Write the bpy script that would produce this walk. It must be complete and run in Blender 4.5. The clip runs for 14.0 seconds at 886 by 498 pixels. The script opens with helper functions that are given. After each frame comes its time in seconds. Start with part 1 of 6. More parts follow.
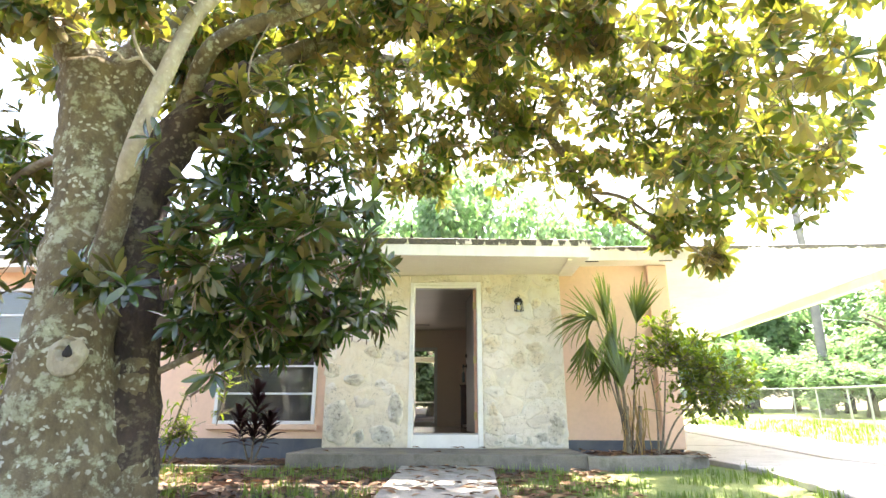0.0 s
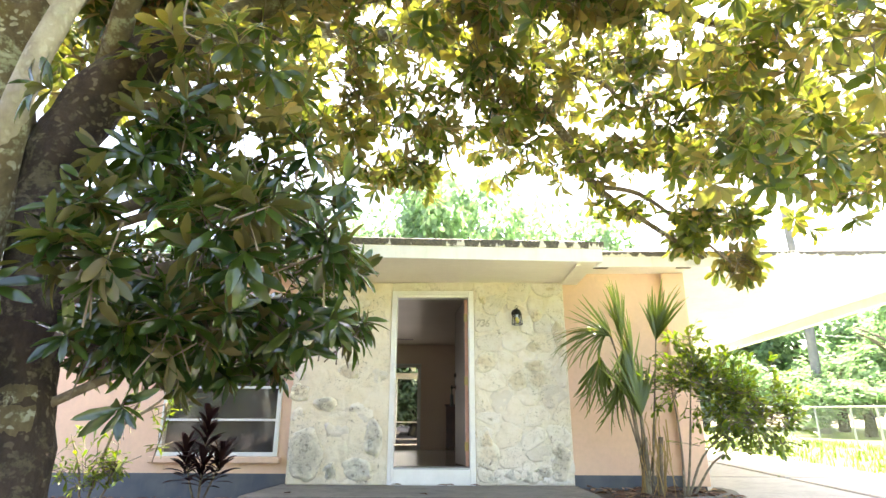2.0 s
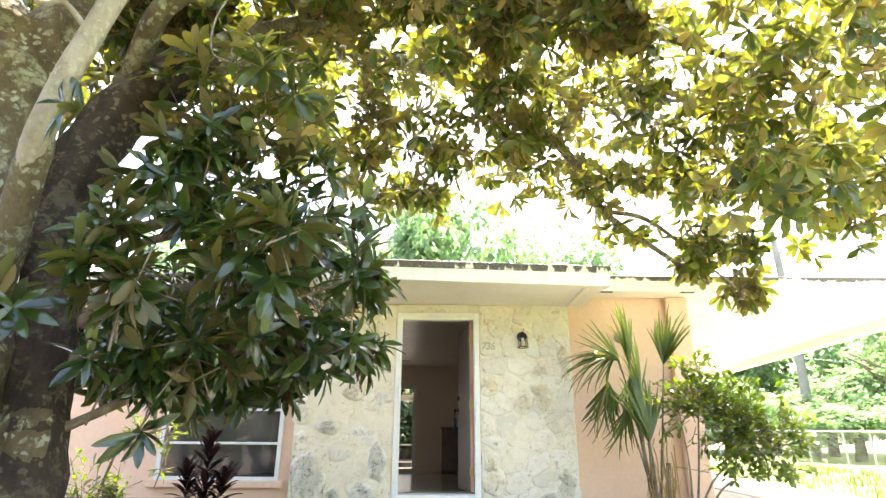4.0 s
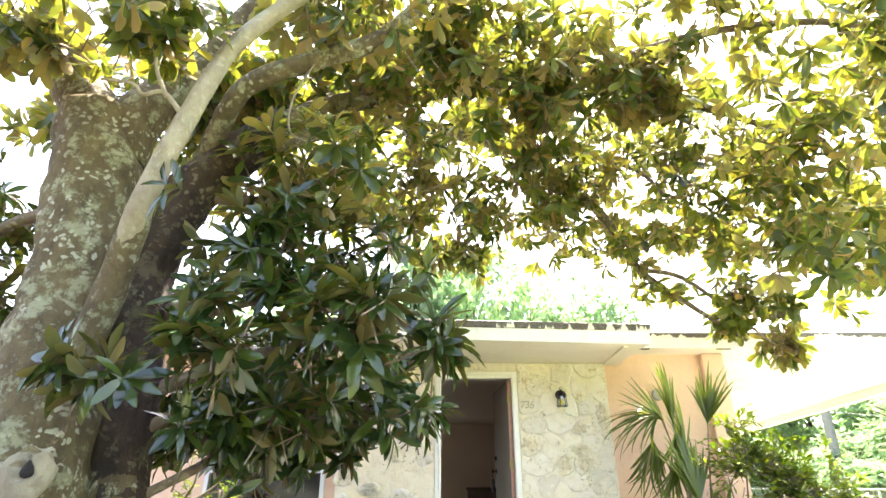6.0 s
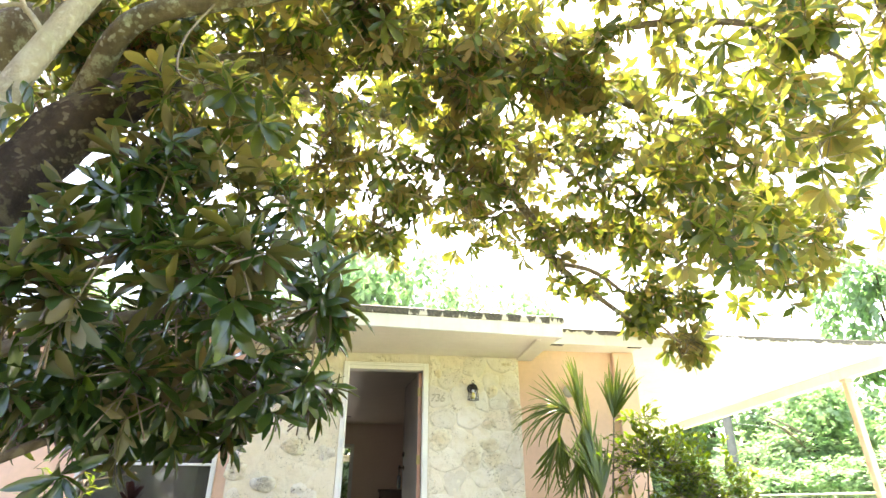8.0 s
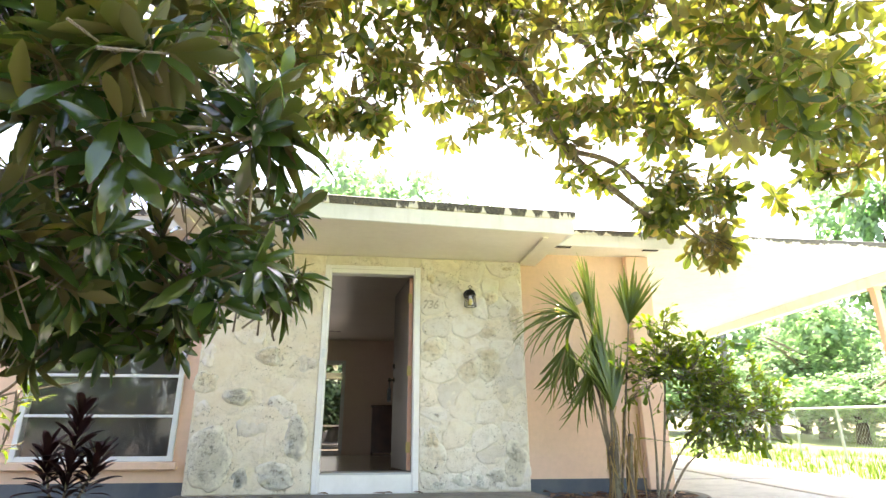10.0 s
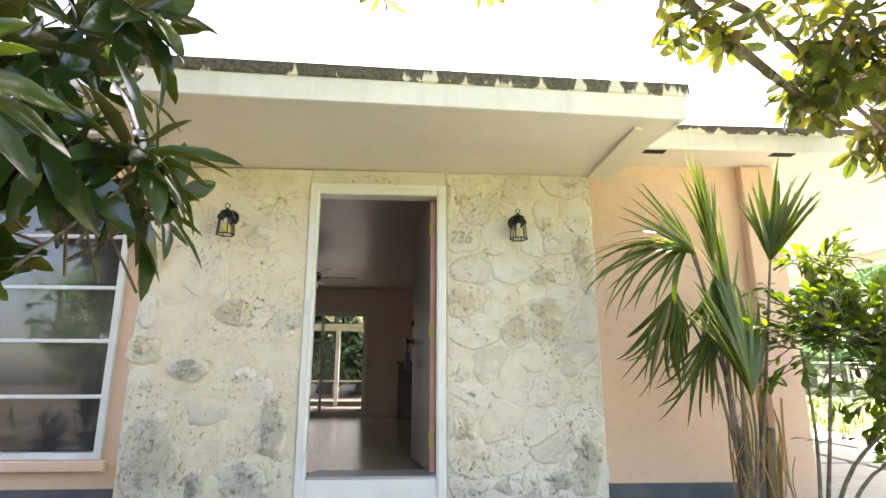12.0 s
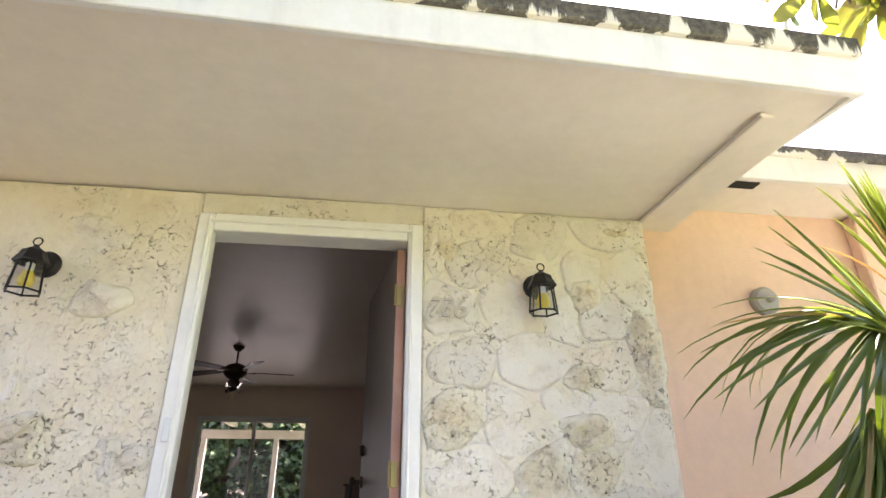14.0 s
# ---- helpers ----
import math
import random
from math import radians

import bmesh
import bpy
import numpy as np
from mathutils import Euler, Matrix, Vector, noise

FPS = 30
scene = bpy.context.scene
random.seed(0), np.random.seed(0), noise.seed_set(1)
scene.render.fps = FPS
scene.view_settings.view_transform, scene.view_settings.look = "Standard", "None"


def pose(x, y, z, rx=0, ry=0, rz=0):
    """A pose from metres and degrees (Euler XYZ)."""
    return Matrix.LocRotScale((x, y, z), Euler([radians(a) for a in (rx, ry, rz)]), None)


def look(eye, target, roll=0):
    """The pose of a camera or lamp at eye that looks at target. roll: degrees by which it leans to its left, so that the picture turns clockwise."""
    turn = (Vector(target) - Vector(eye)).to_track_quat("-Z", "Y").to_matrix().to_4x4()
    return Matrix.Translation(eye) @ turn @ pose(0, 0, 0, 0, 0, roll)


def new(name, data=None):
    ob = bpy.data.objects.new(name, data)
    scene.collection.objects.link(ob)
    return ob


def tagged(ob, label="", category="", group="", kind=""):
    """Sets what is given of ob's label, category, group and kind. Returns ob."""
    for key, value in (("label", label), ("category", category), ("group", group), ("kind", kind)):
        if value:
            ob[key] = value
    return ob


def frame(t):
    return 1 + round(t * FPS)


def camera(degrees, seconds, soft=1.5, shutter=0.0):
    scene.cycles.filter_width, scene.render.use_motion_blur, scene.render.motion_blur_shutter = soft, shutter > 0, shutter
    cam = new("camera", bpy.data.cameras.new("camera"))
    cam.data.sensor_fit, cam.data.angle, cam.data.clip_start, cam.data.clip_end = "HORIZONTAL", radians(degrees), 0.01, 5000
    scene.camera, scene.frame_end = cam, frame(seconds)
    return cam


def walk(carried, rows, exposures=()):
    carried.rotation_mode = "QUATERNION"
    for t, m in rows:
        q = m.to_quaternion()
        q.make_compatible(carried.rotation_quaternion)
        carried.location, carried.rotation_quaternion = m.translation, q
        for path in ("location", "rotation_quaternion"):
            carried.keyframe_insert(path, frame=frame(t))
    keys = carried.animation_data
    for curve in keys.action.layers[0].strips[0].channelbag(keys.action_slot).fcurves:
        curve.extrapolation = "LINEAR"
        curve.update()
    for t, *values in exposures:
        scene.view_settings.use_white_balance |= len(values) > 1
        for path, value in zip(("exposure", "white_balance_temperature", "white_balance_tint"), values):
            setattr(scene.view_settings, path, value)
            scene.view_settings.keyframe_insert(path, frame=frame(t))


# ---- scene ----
cam = camera(76.8, 14.0)
PATH = [
    (0, (0.21, -0.21, 0.589), (0.107, 1.701, 1.168), 0.2),
    (0.5, (0.204, 0.202, 0.628), (0.1, 2.113, 1.208), 0.1),
    (1, (0.166, 0.57, 0.707), (0.084, 2.482, 1.287), 0.3),
    (1.5, (0.169, 0.785, 0.757), (0.124, 2.694, 1.352), 0.1),
    (2, (0.105, 0.826, 0.776), (0.062, 2.725, 1.4), 0.2),
    (2.5, (-0.109, 0.784, 0.799), (-0.125, 2.674, 1.454), 0.3),
    (2.7, (-0.15, 0.771, 0.798), (-0.163, 2.657, 1.463), 0.4),
    (4.8, (-0.104, 0.836, 0.81), (-0.075, 2.696, 1.546), 0.4),
    (5, (-0.201, 0.761, 0.801), (-0.133, 2.604, 1.577), 0.7),
    (5.5, (-0.462, 0.674, 0.817), (-0.353, 2.497, 1.63), 0.5),
    (6, (-0.501, 0.617, 0.825), (-0.527, 2.422, 1.686), 0.2),
    (6.5, (-0.361, 0.679, 0.814), (-0.457, 2.469, 1.702), -0.2),
    (7, (-0.257, 0.76, 0.764), (-0.259, 2.548, 1.66), 0.1),
    (9.5, (-0.311, 1.526, 0.683), (0.009, 3.348, 1.443), -0.1),
    (10, (-0.153, 1.86, 0.688), (0.082, 3.737, 1.335), -0.1),
    (10.5, (-0.095, 2.317, 0.759), (0.058, 4.247, 1.264), -0.1),
    (11, (-0.009, 2.787, 0.854), (0.131, 4.725, 1.329), -0.2),
    (11.5, (0.022, 3.246, 0.917), (0.142, 5.187, 1.387), -0.1),
    (12, (0.058, 3.677, 1.001), (0.179, 5.617, 1.47), -0.0),
    (12.5, (0.124, 4.091, 1.108), (0.266, 6.027, 1.587), -0.1),
    (13, (0.099, 4.545, 1.178), (0.261, 6.457, 1.743), 0.2),
    (13.5, (0.073, 4.942, 1.204), (0.282, 6.802, 1.909), 0.3),
    (14, (0.102, 5.332, 1.319), (0.35, 7.151, 2.112), -0.0),
]
walk(cam, [(t, look(eye, target, roll)) for t, eye, target, roll in PATH], [(0.0, 3.26, 7400, 17), (5.0, 3.32, 7400, 17), (7.0, 3.34, 7400, 17), (9.5, 3.22, 7300, 17), (10.5, 3.05, 7300, 17), (11.5, 3.03, 7300, 18), (13.0, 2.97, 7050, 26), (14.0, 3.14, 6800, 30)])

# ---- light ----
world = bpy.data.worlds.new("sky")
scene.world = world
world.use_nodes = True
SUN_EL, SUN_AZ = 66.0, 28.0   # the sun stands high behind the house, a little to the right of straight ahead
wn = world.node_tree.nodes
sky = wn.new("ShaderNodeTexSky")
sky.sky_type, sky.sun_disc = 'NISHITA', False
sky.sun_elevation, sky.sun_rotation = radians(SUN_EL), radians(SUN_AZ)
sky.air_density, sky.dust_density, sky.ozone_density = 1.0, 3.0, 1.0
wn["Background"].inputs["Strength"].default_value = 0.15
world.node_tree.links.new(sky.outputs[0], wn["Background"].inputs["Color"])
sun = new("sun", bpy.data.lights.new("sun", 'SUN'))
sun.data.energy, sun.data.angle, sun.data.color = 4.5, radians(0.6), (1.0, 0.97, 0.91)
sd = Vector((math.sin(radians(SUN_AZ)) * math.cos(radians(SUN_EL)), math.cos(radians(SUN_AZ)) * math.cos(radians(SUN_EL)), math.sin(radians(SUN_EL))))
sun.matrix_world = look(sd * 40, (0, 0, 0))




def opening_light(name, at, target, w, h, power):
    """The sky's light in a window or door opening."""
    lamp = new(name, bpy.data.lights.new(name, 'AREA'))
    lamp.data.shape, lamp.data.size, lamp.data.size_y, lamp.data.energy, lamp.data.color = 'RECTANGLE', w, h, power, (0.95, 0.98, 1.0)
    lamp.matrix_world = look(at, target)


opening_light("daylight_back_door", (-1.64, 14.9, 1.4), (-1.64, 8.0, 1.2), 1.6, 1.8, 0.8)
opening_light("daylight_window", (-2.75, 8.1, 1.5), (-2.4, 14.0, 1.3), 1.3, 1.8, 0.35)

# ---- materials ----
def mat(name, base, rough=0.7, metal=0.0):
    m = bpy.data.materials.new(name)
    m.use_nodes = True
    n, l = m.node_tree.nodes, m.node_tree.links
    b = n["Principled BSDF"]
    b.inputs["Base Color"].default_value = (*base, 1)
    b.inputs["Roughness"].default_value = rough
    b.inputs["Metallic"].default_value = metal
    return m, n, l, b


def node(n, kind, **kw):
    x = n.new(kind)
    for k, v in kw.items():
        x.inputs[k].default_value = v
    return x


def ramp(n, stops):
    r = n.new("ShaderNodeValToRGB")
    e = r.color_ramp.elements
    while len(e) < len(stops):
        e.new(0.5)
    for i, (p, c) in enumerate(stops):
        e[i].position = p
        e[i].color = (*c, 1) if len(c) == 3 else c
    return r


def mixer(n, l, fac, a, b, mode='MIX'):
    x = n.new("ShaderNodeMix")
    x.data_type, x.blend_type = 'RGBA', mode
    for sock, v in ((x.inputs[0], fac), (x.inputs[6], a), (x.inputs[7], b)):
        if hasattr(v, "links"):
            l.new(v, sock)
        elif isinstance(v, (int, float)):
            sock.default_value = v
        else:
            sock.default_value = (*v, 1)
    return x.outputs[2]


def bumped(n, l, b, height, strength=0.3, dist=0.01, normal=None):
    x = node(n, "ShaderNodeBump", Strength=strength, Distance=dist)
    l.new(height, x.inputs["Height"])
    if normal:
        l.new(normal, x.inputs["Normal"])
    l.new(x.outputs[0], b.inputs["Normal"])
    return x.outputs[0]


def coords(n, l, scale=(1, 1, 1), rot=(0, 0, 0)):
    c = n.new("ShaderNodeTexCoord")
    m = n.new("ShaderNodeMapping")
    m.inputs["Scale"].default_value, m.inputs["Rotation"].default_value = scale, rot
    g = n.new("ShaderNodeNewGeometry")
    l.new(g.outputs["Position"], m.inputs[0])
    return m.outputs[0]


def noisy(n, l, co, scale, detail=4, rough=0.55):
    x = node(n, "ShaderNodeTexNoise", Scale=scale, Detail=detail, Roughness=rough)
    l.new(co, x.inputs["Vector"])
    return x.outputs[0]


def painted(name, base, other, rough=0.6, big=1.3, fine=60, amount=0.5, relief=0.25, streaks=0.0, dirt=(0.3, 0.27, 0.22)):
    """A painted or plastered surface: two tones in large soft patches, fine grain, and faint run-off streaks."""
    m, n, l, b = mat(name, base, rough)
    co = coords(n, l)
    f = ramp(n, [(0.35, (0, 0, 0)), (0.7, (1, 1, 1))])
    l.new(noisy(n, l, co, big, 6), f.inputs[0])
    c = mixer(n, l, f.outputs[0], base, other)
    g = ramp(n, [(0.3, (0.86, 0.86, 0.86)), (0.7, (1, 1, 1))])
    l.new(noisy(n, l, co, fine * 0.3, 5, 0.7), g.inputs[0])
    c = mixer(n, l, amount, c, g.outputs[0], 'MULTIPLY')
    if streaks:
        s = ramp(n, [(0.55, (0, 0, 0)), (0.78, (1, 1, 1))])
        l.new(noisy(n, l, coords(n, l, (9, 9, 0.9)), 1.0, 5, 0.6), s.inputs[0])
        k = n.new("ShaderNodeMath")
        k.operation = 'MULTIPLY'
        l.new(s.outputs[0], k.inputs[0])
        k.inputs[1].default_value = streaks
        c = mixer(n, l, k.outputs[0], c, dirt)
    l.new(c, b.inputs["Base Color"])
    bumped(n, l, b, noisy(n, l, co, fine, 5, 0.65), relief, 0.004)
    return m


M = {}
M["pink"] = painted("pink_stucco", (0.80, 0.56, 0.41), (0.75, 0.51, 0.37), 0.75, 1.1, 55, 0.6, 0.5, 0.12)
M["cream"] = painted("cream_soffit_paint", (0.86, 0.80, 0.71), (0.81, 0.74, 0.64), 0.6, 1.6, 40, 0.5, 0.15, 0.05)
M["fascia"] = painted("white_fascia_paint", (0.87, 0.86, 0.83), (0.81, 0.795, 0.75), 0.55, 2.0, 40, 0.6, 0.2, 0.22)
M["white"] = painted("white_gloss_paint", (0.84, 0.83, 0.80), (0.76, 0.75, 0.71), 0.35, 3.0, 45, 0.5, 0.12, 0.10)
M["slate"] = painted("slate_blue_base_paint", (0.07, 0.085, 0.11), (0.12, 0.13, 0.14), 0.7, 3, 60, 0.7, 0.4, 0.2)
M["interior"] = painted("interior_wall_paint", (0.72, 0.60, 0.52), (0.67, 0.56, 0.48), 0.6, 0.9, 60, 0.3, 0.1)
M["ceiling"] = painted("interior_ceiling_paint", (0.66, 0.60, 0.51), (0.60, 0.55, 0.46), 0.35, 1.2, 60, 0.3, 0.1)
M["alu"] = painted("aluminium_window_paint", (0.72, 0.74, 0.74), (0.62, 0.64, 0.64), 0.4, 6, 80, 0.4, 0.1, 0.15)
M["door_paint"] = painted("inner_door_paint", (0.17, 0.15, 0.13), (0.14, 0.125, 0.11), 0.45, 2, 40, 0.4, 0.1)
M["door_edge"] = painted("door_edge_primer", (0.62, 0.36, 0.26), (0.50, 0.26, 0.17), 0.6, 5, 50, 0.6, 0.2, 0.25)
M["darkwood"] = painted("dark_wood", (0.06, 0.025, 0.018), (0.10, 0.04, 0.025), 0.4, 4, 50, 0.5, 0.2)


def concrete(name, base, other, scale=1.5, moss=0.0):
    m, n, l, b = mat(name, base, 0.85)
    co = coords(n, l)
    f = ramp(n, [(0.35, (0, 0, 0)), (0.68, (1, 1, 1))])
    l.new(noisy(n, l, co, scale, 8, 0.65), f.inputs[0])
    c = mixer(n, l, f.outputs[0], base, other)
    g = ramp(n, [(0.35, (0.6, 0.6, 0.6)), (0.65, (1.1, 1.1, 1.1))])
    l.new(noisy(n, l, co, 70, 4, 0.7), g.inputs[0])
    c = mixer(n, l, 0.6, c, g.outputs[0], 'MULTIPLY')
    if moss:
        s = ramp(n, [(0.5, (0, 0, 0)), (0.62, (moss, moss, moss))])
        l.new(noisy(n, l, co, 5, 7, 0.7), s.inputs[0])
        c = mixer(n, l, s.outputs[0], c, (0.10, 0.10, 0.07))
    l.new(c, b.inputs["Base Color"])
    bumped(n, l, b, noisy(n, l, co, 90, 6, 0.7), 0.4, 0.006)
    return m


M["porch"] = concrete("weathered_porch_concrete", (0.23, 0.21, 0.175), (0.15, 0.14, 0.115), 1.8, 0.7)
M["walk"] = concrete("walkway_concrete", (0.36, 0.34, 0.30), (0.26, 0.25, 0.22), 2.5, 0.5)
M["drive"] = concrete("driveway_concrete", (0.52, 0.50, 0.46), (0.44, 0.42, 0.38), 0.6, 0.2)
M["roof"] = concrete("roof_shingle_grey", (0.25, 0.24, 0.22), (0.16, 0.16, 0.15), 3)


def drip_material():
    """White metal edging, with black mould that runs down it in teeth of uneven length."""
    m, n, l, b = mat("mouldy_drip_edge", (0.8, 0.76, 0.66), 0.6)
    co = coords(n, l)
    a = noisy(n, l, coords(n, l, (10, 10, 0.6)), 1.0, 5, 0.6)
    z = n.new("ShaderNodeSeparateXYZ")
    g = n.new("ShaderNodeNewGeometry")
    t = n.new("ShaderNodeTexCoord")
    l.new(t.outputs["Generated"], z.inputs[0])
    s = n.new("ShaderNodeMath")
    s.operation = 'MULTIPLY_ADD'
    l.new(z.outputs[2], s.inputs[0])
    s.inputs[1].default_value = 0.28
    l.new(a, s.inputs[2])
    r = ramp(n, [(0.50, (0, 0, 0)), (0.54, (1, 1, 1))])
    l.new(s.outputs[0], r.inputs[0])
    d = ramp(n, [(0.35, (0.035, 0.033, 0.03)), (0.62, (0.16, 0.14, 0.10))])
    l.new(noisy(n, l, co, 40, 6, 0.75), d.inputs[0])
    c = mixer(n, l, r.outputs[0], (0.80, 0.76, 0.66), d.outputs[0])
    l.new(c, b.inputs["Base Color"])
    bumped(n, l, b, noisy(n, l, co, 70, 5, 0.7), 0.5, 0.005)
    return m


M["drip"] = drip_material()


def stone_material(name, base, other, stain, stain_amount, pits=0.6, relief=1.0, mottle=9.0, fade=None, buried=False):
    """Coral limestone: cream, pitted, with patches of stain; each stone has its own tone."""
    m, n, l, b = mat(name, base, 0.9)
    co = coords(n, l)
    o = n.new("ShaderNodeObjectInfo")
    f = ramp(n, [(0.3, (0, 0, 0)), (0.7, (1, 1, 1))])
    l.new(noisy(n, l, co, 4.5, 6, 0.65), f.inputs[0])
    c = mixer(n, l, f.outputs[0], base, other)
    tone = ramp(n, [(0.0, (0.86, 0.84, 0.80)), (0.5, (1, 1, 1)), (1.0, (1.0, 0.95, 0.86))])
    l.new(o.outputs["Random"], tone.inputs[0])
    c = mixer(n, l, 1.0, c, tone.outputs[0], 'MULTIPLY')
    s = ramp(n, [(0.5, (0, 0, 0)), (0.66, (stain_amount,) * 3)])
    l.new(noisy(n, l, co, mottle, 8, 0.75), s.inputs[0])
    c = mixer(n, l, s.outputs[0], c, stain)
    v = node(n, "ShaderNodeTexNoise", Scale=38.0, Detail=6.0, Roughness=0.7, Distortion=1.2)
    l.new(co, v.inputs["Vector"])
    p = ramp(n, [(0.35, (0, 0, 0)), (0.43, (1, 1, 1))])
    l.new(v.outputs[0], p.inputs[0])
    mask = ramp(n, [(0.40, (1, 1, 1)), (0.56, (0, 0, 0))])
    l.new(noisy(n, l, co, 3.2, 3, 0.5), mask.inputs[0])
    pit = mixer(n, l, mask.outputs[0], p.outputs[0], (1, 1, 1), 'LIGHTEN')
    if fade:    # towards its rim the stone is plastered over with the cream of the wall
        t = n.new("ShaderNodeTexCoord")
        d = n.new("ShaderNodeVectorMath")
        d.operation = 'DISTANCE'
        flat = n.new("ShaderNodeVectorMath")
        flat.operation = 'MULTIPLY'
        l.new(t.outputs["Generated"], flat.inputs[0])
        flat.inputs[1].default_value = (1, 0, 1)
        l.new(flat.outputs[0], d.inputs[0])
        d.inputs[1].default_value = (0.5, 0, 0.5)
        e = n.new("ShaderNodeMath")
        e.operation = 'MULTIPLY_ADD'
        l.new(noisy(n, l, co, 11, 6, 0.7), e.inputs[0])
        e.inputs[1].default_value = 0.7
        l.new(d.outputs["Value"], e.inputs[2])
        rim = ramp(n, [(0.62, (0, 0, 0)), (0.86, (1, 1, 1))])
        l.new(e.outputs[0], rim.inputs[0])
        c = mixer(n, l, rim.outputs[0], c, fade)
    dark = mixer(n, l, pit, (0.20, 0.16, 0.10), c)
    c = mixer(n, l, pits, c, dark)
    l.new(c, b.inputs["Base Color"])
    n1 = bumped(n, l, b, pit, 0.5 * relief, 0.009)
    n2 = bumped(n, l, b, noisy(n, l, co, 16, 8, 0.7), 0.5 * relief, 0.018, n1)
    if buried:      # faint outlines of stones under the cream coat
        v = node(n, "ShaderNodeTexVoronoi", Scale=4.2)
        v.feature = 'DISTANCE_TO_EDGE'
        w = node(n, "ShaderNodeTexNoise", Scale=5.0, Detail=4.0)
        l.new(co, w.inputs["Vector"])
        l.new(mixer(n, l, 0.14, co, w.outputs[1]), v.inputs["Vector"])
        r = ramp(n, [(0.0, (0, 0, 0)), (0.16, (1, 1, 1))])
        l.new(v.outputs["Distance"], r.inputs[0])
        bumped(n, l, b, r.outputs[0], 0.35, 0.02, n2)
    return m


M["stone"] = stone_material("cream_coral_stone", (0.80, 0.77, 0.70), (0.78, 0.71, 0.60), (0.58, 0.52, 0.41), 0.5, 0.9, 1.6)
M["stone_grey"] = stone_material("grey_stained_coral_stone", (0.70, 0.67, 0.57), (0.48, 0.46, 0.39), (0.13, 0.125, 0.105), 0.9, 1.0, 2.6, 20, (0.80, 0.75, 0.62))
M["stone_rust"] = stone_material("rusty_coral_stone", (0.80, 0.74, 0.60), (0.72, 0.61, 0.43), (0.36, 0.31, 0.22), 0.8, 1.0, 2.4, 20, (0.80, 0.75, 0.62))
M["mortar"] = stone_material("painted_cream_mortar", (0.80, 0.77, 0.69), (0.75, 0.68, 0.55), (0.60, 0.54, 0.42), 0.5, 0.9, 1.6, 7, None, True)


def leaf_material(name, a, b2, gloss, glow, rough=0.35, thin=0.5):
    """A leaf that lets some light through; the tone varies from leaf to leaf."""
    m, n, l, b = mat(name, a, rough)
    g = n.new("ShaderNodeNewGeometry")
    r = ramp(n, [(0.0, a), (0.75, b2), (1.0, (b2[0] * 1.25, b2[1] * 1.15, b2[2]))])
    l.new(g.outputs["Random Per Island"], r.inputs[0])
    c = r.outputs[0]
    l.new(c, b.inputs["Base Color"])
    b.inputs["Specular IOR Level"].default_value = gloss
    t = n.new("ShaderNodeBsdfTranslucent")
    tc = mixer(n, l, 1.0, c, glow, 'MULTIPLY')
    l.new(tc, t.inputs[0])
    x = n.new("ShaderNodeMixShader")
    x.inputs[0].default_value = thin
    l.new(b.outputs[0], x.inputs[1])
    l.new(t.outputs[0], x.inputs[2])
    l.new(x.outputs[0], n["Material Output"].inputs[0])
    return m


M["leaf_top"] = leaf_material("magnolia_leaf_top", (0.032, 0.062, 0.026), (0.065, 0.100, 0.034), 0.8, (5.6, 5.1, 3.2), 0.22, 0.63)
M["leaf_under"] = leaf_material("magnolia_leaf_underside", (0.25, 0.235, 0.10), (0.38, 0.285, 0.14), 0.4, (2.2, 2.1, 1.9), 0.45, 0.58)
# darker copies of the two leaf skins: shade of the low branches in their colour
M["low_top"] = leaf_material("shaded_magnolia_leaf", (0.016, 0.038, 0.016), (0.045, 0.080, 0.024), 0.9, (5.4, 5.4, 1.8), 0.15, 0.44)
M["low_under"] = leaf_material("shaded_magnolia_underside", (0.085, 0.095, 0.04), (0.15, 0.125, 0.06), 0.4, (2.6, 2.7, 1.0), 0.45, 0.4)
# paler and greyer than near leaves: distance haze is mixed into this colour
M["far_leaf"] = leaf_material("hazed_distant_foliage", (0.20, 0.27, 0.17), (0.31, 0.38, 0.26), 0.3, (1.9, 2.1, 1.9), 0.6, 0.62)
M["blade"] = leaf_material("strap_leaf_green", (0.05, 0.09, 0.03), (0.12, 0.165, 0.055), 0.7, (2.6, 2.4, 1.0), 0.28)
M["blade_dry"] = leaf_material("dry_strap_leaf", (0.30, 0.24, 0.12), (0.36, 0.27, 0.14), 0.3, (1.5, 1.4, 1.0), 0.7)
M["shrub"] = leaf_material("shrub_leaf", (0.06, 0.115, 0.035), (0.16, 0.21, 0.06), 0.5, (3.2, 2.9, 1.0), 0.35, 0.6)
# dark copy of the tree leaf: the hedge's shade is painted into the green
M["hedge"] = leaf_material("shaded_hedge_leaf", (0.03, 0.06, 0.02), (0.07, 0.12, 0.035), 0.4, (2.2, 2.2, 1.0), 0.5, 0.35)
M["ti"] = leaf_material("dark_purple_leaf", (0.022, 0.012, 0.014), (0.05, 0.02, 0.022), 0.5, (2, 1.2, 1.2), 0.35)
M["grass"] = leaf_material("lawn_grass", (0.11, 0.19, 0.06), (0.18, 0.26, 0.09), 0.3, (2.2, 2.0, 0.9), 0.5)
M["litter"] = leaf_material("dead_brown_leaf", (0.17, 0.085, 0.05), (0.30, 0.20, 0.13), 0.3, (1, 1, 1), 0.6)


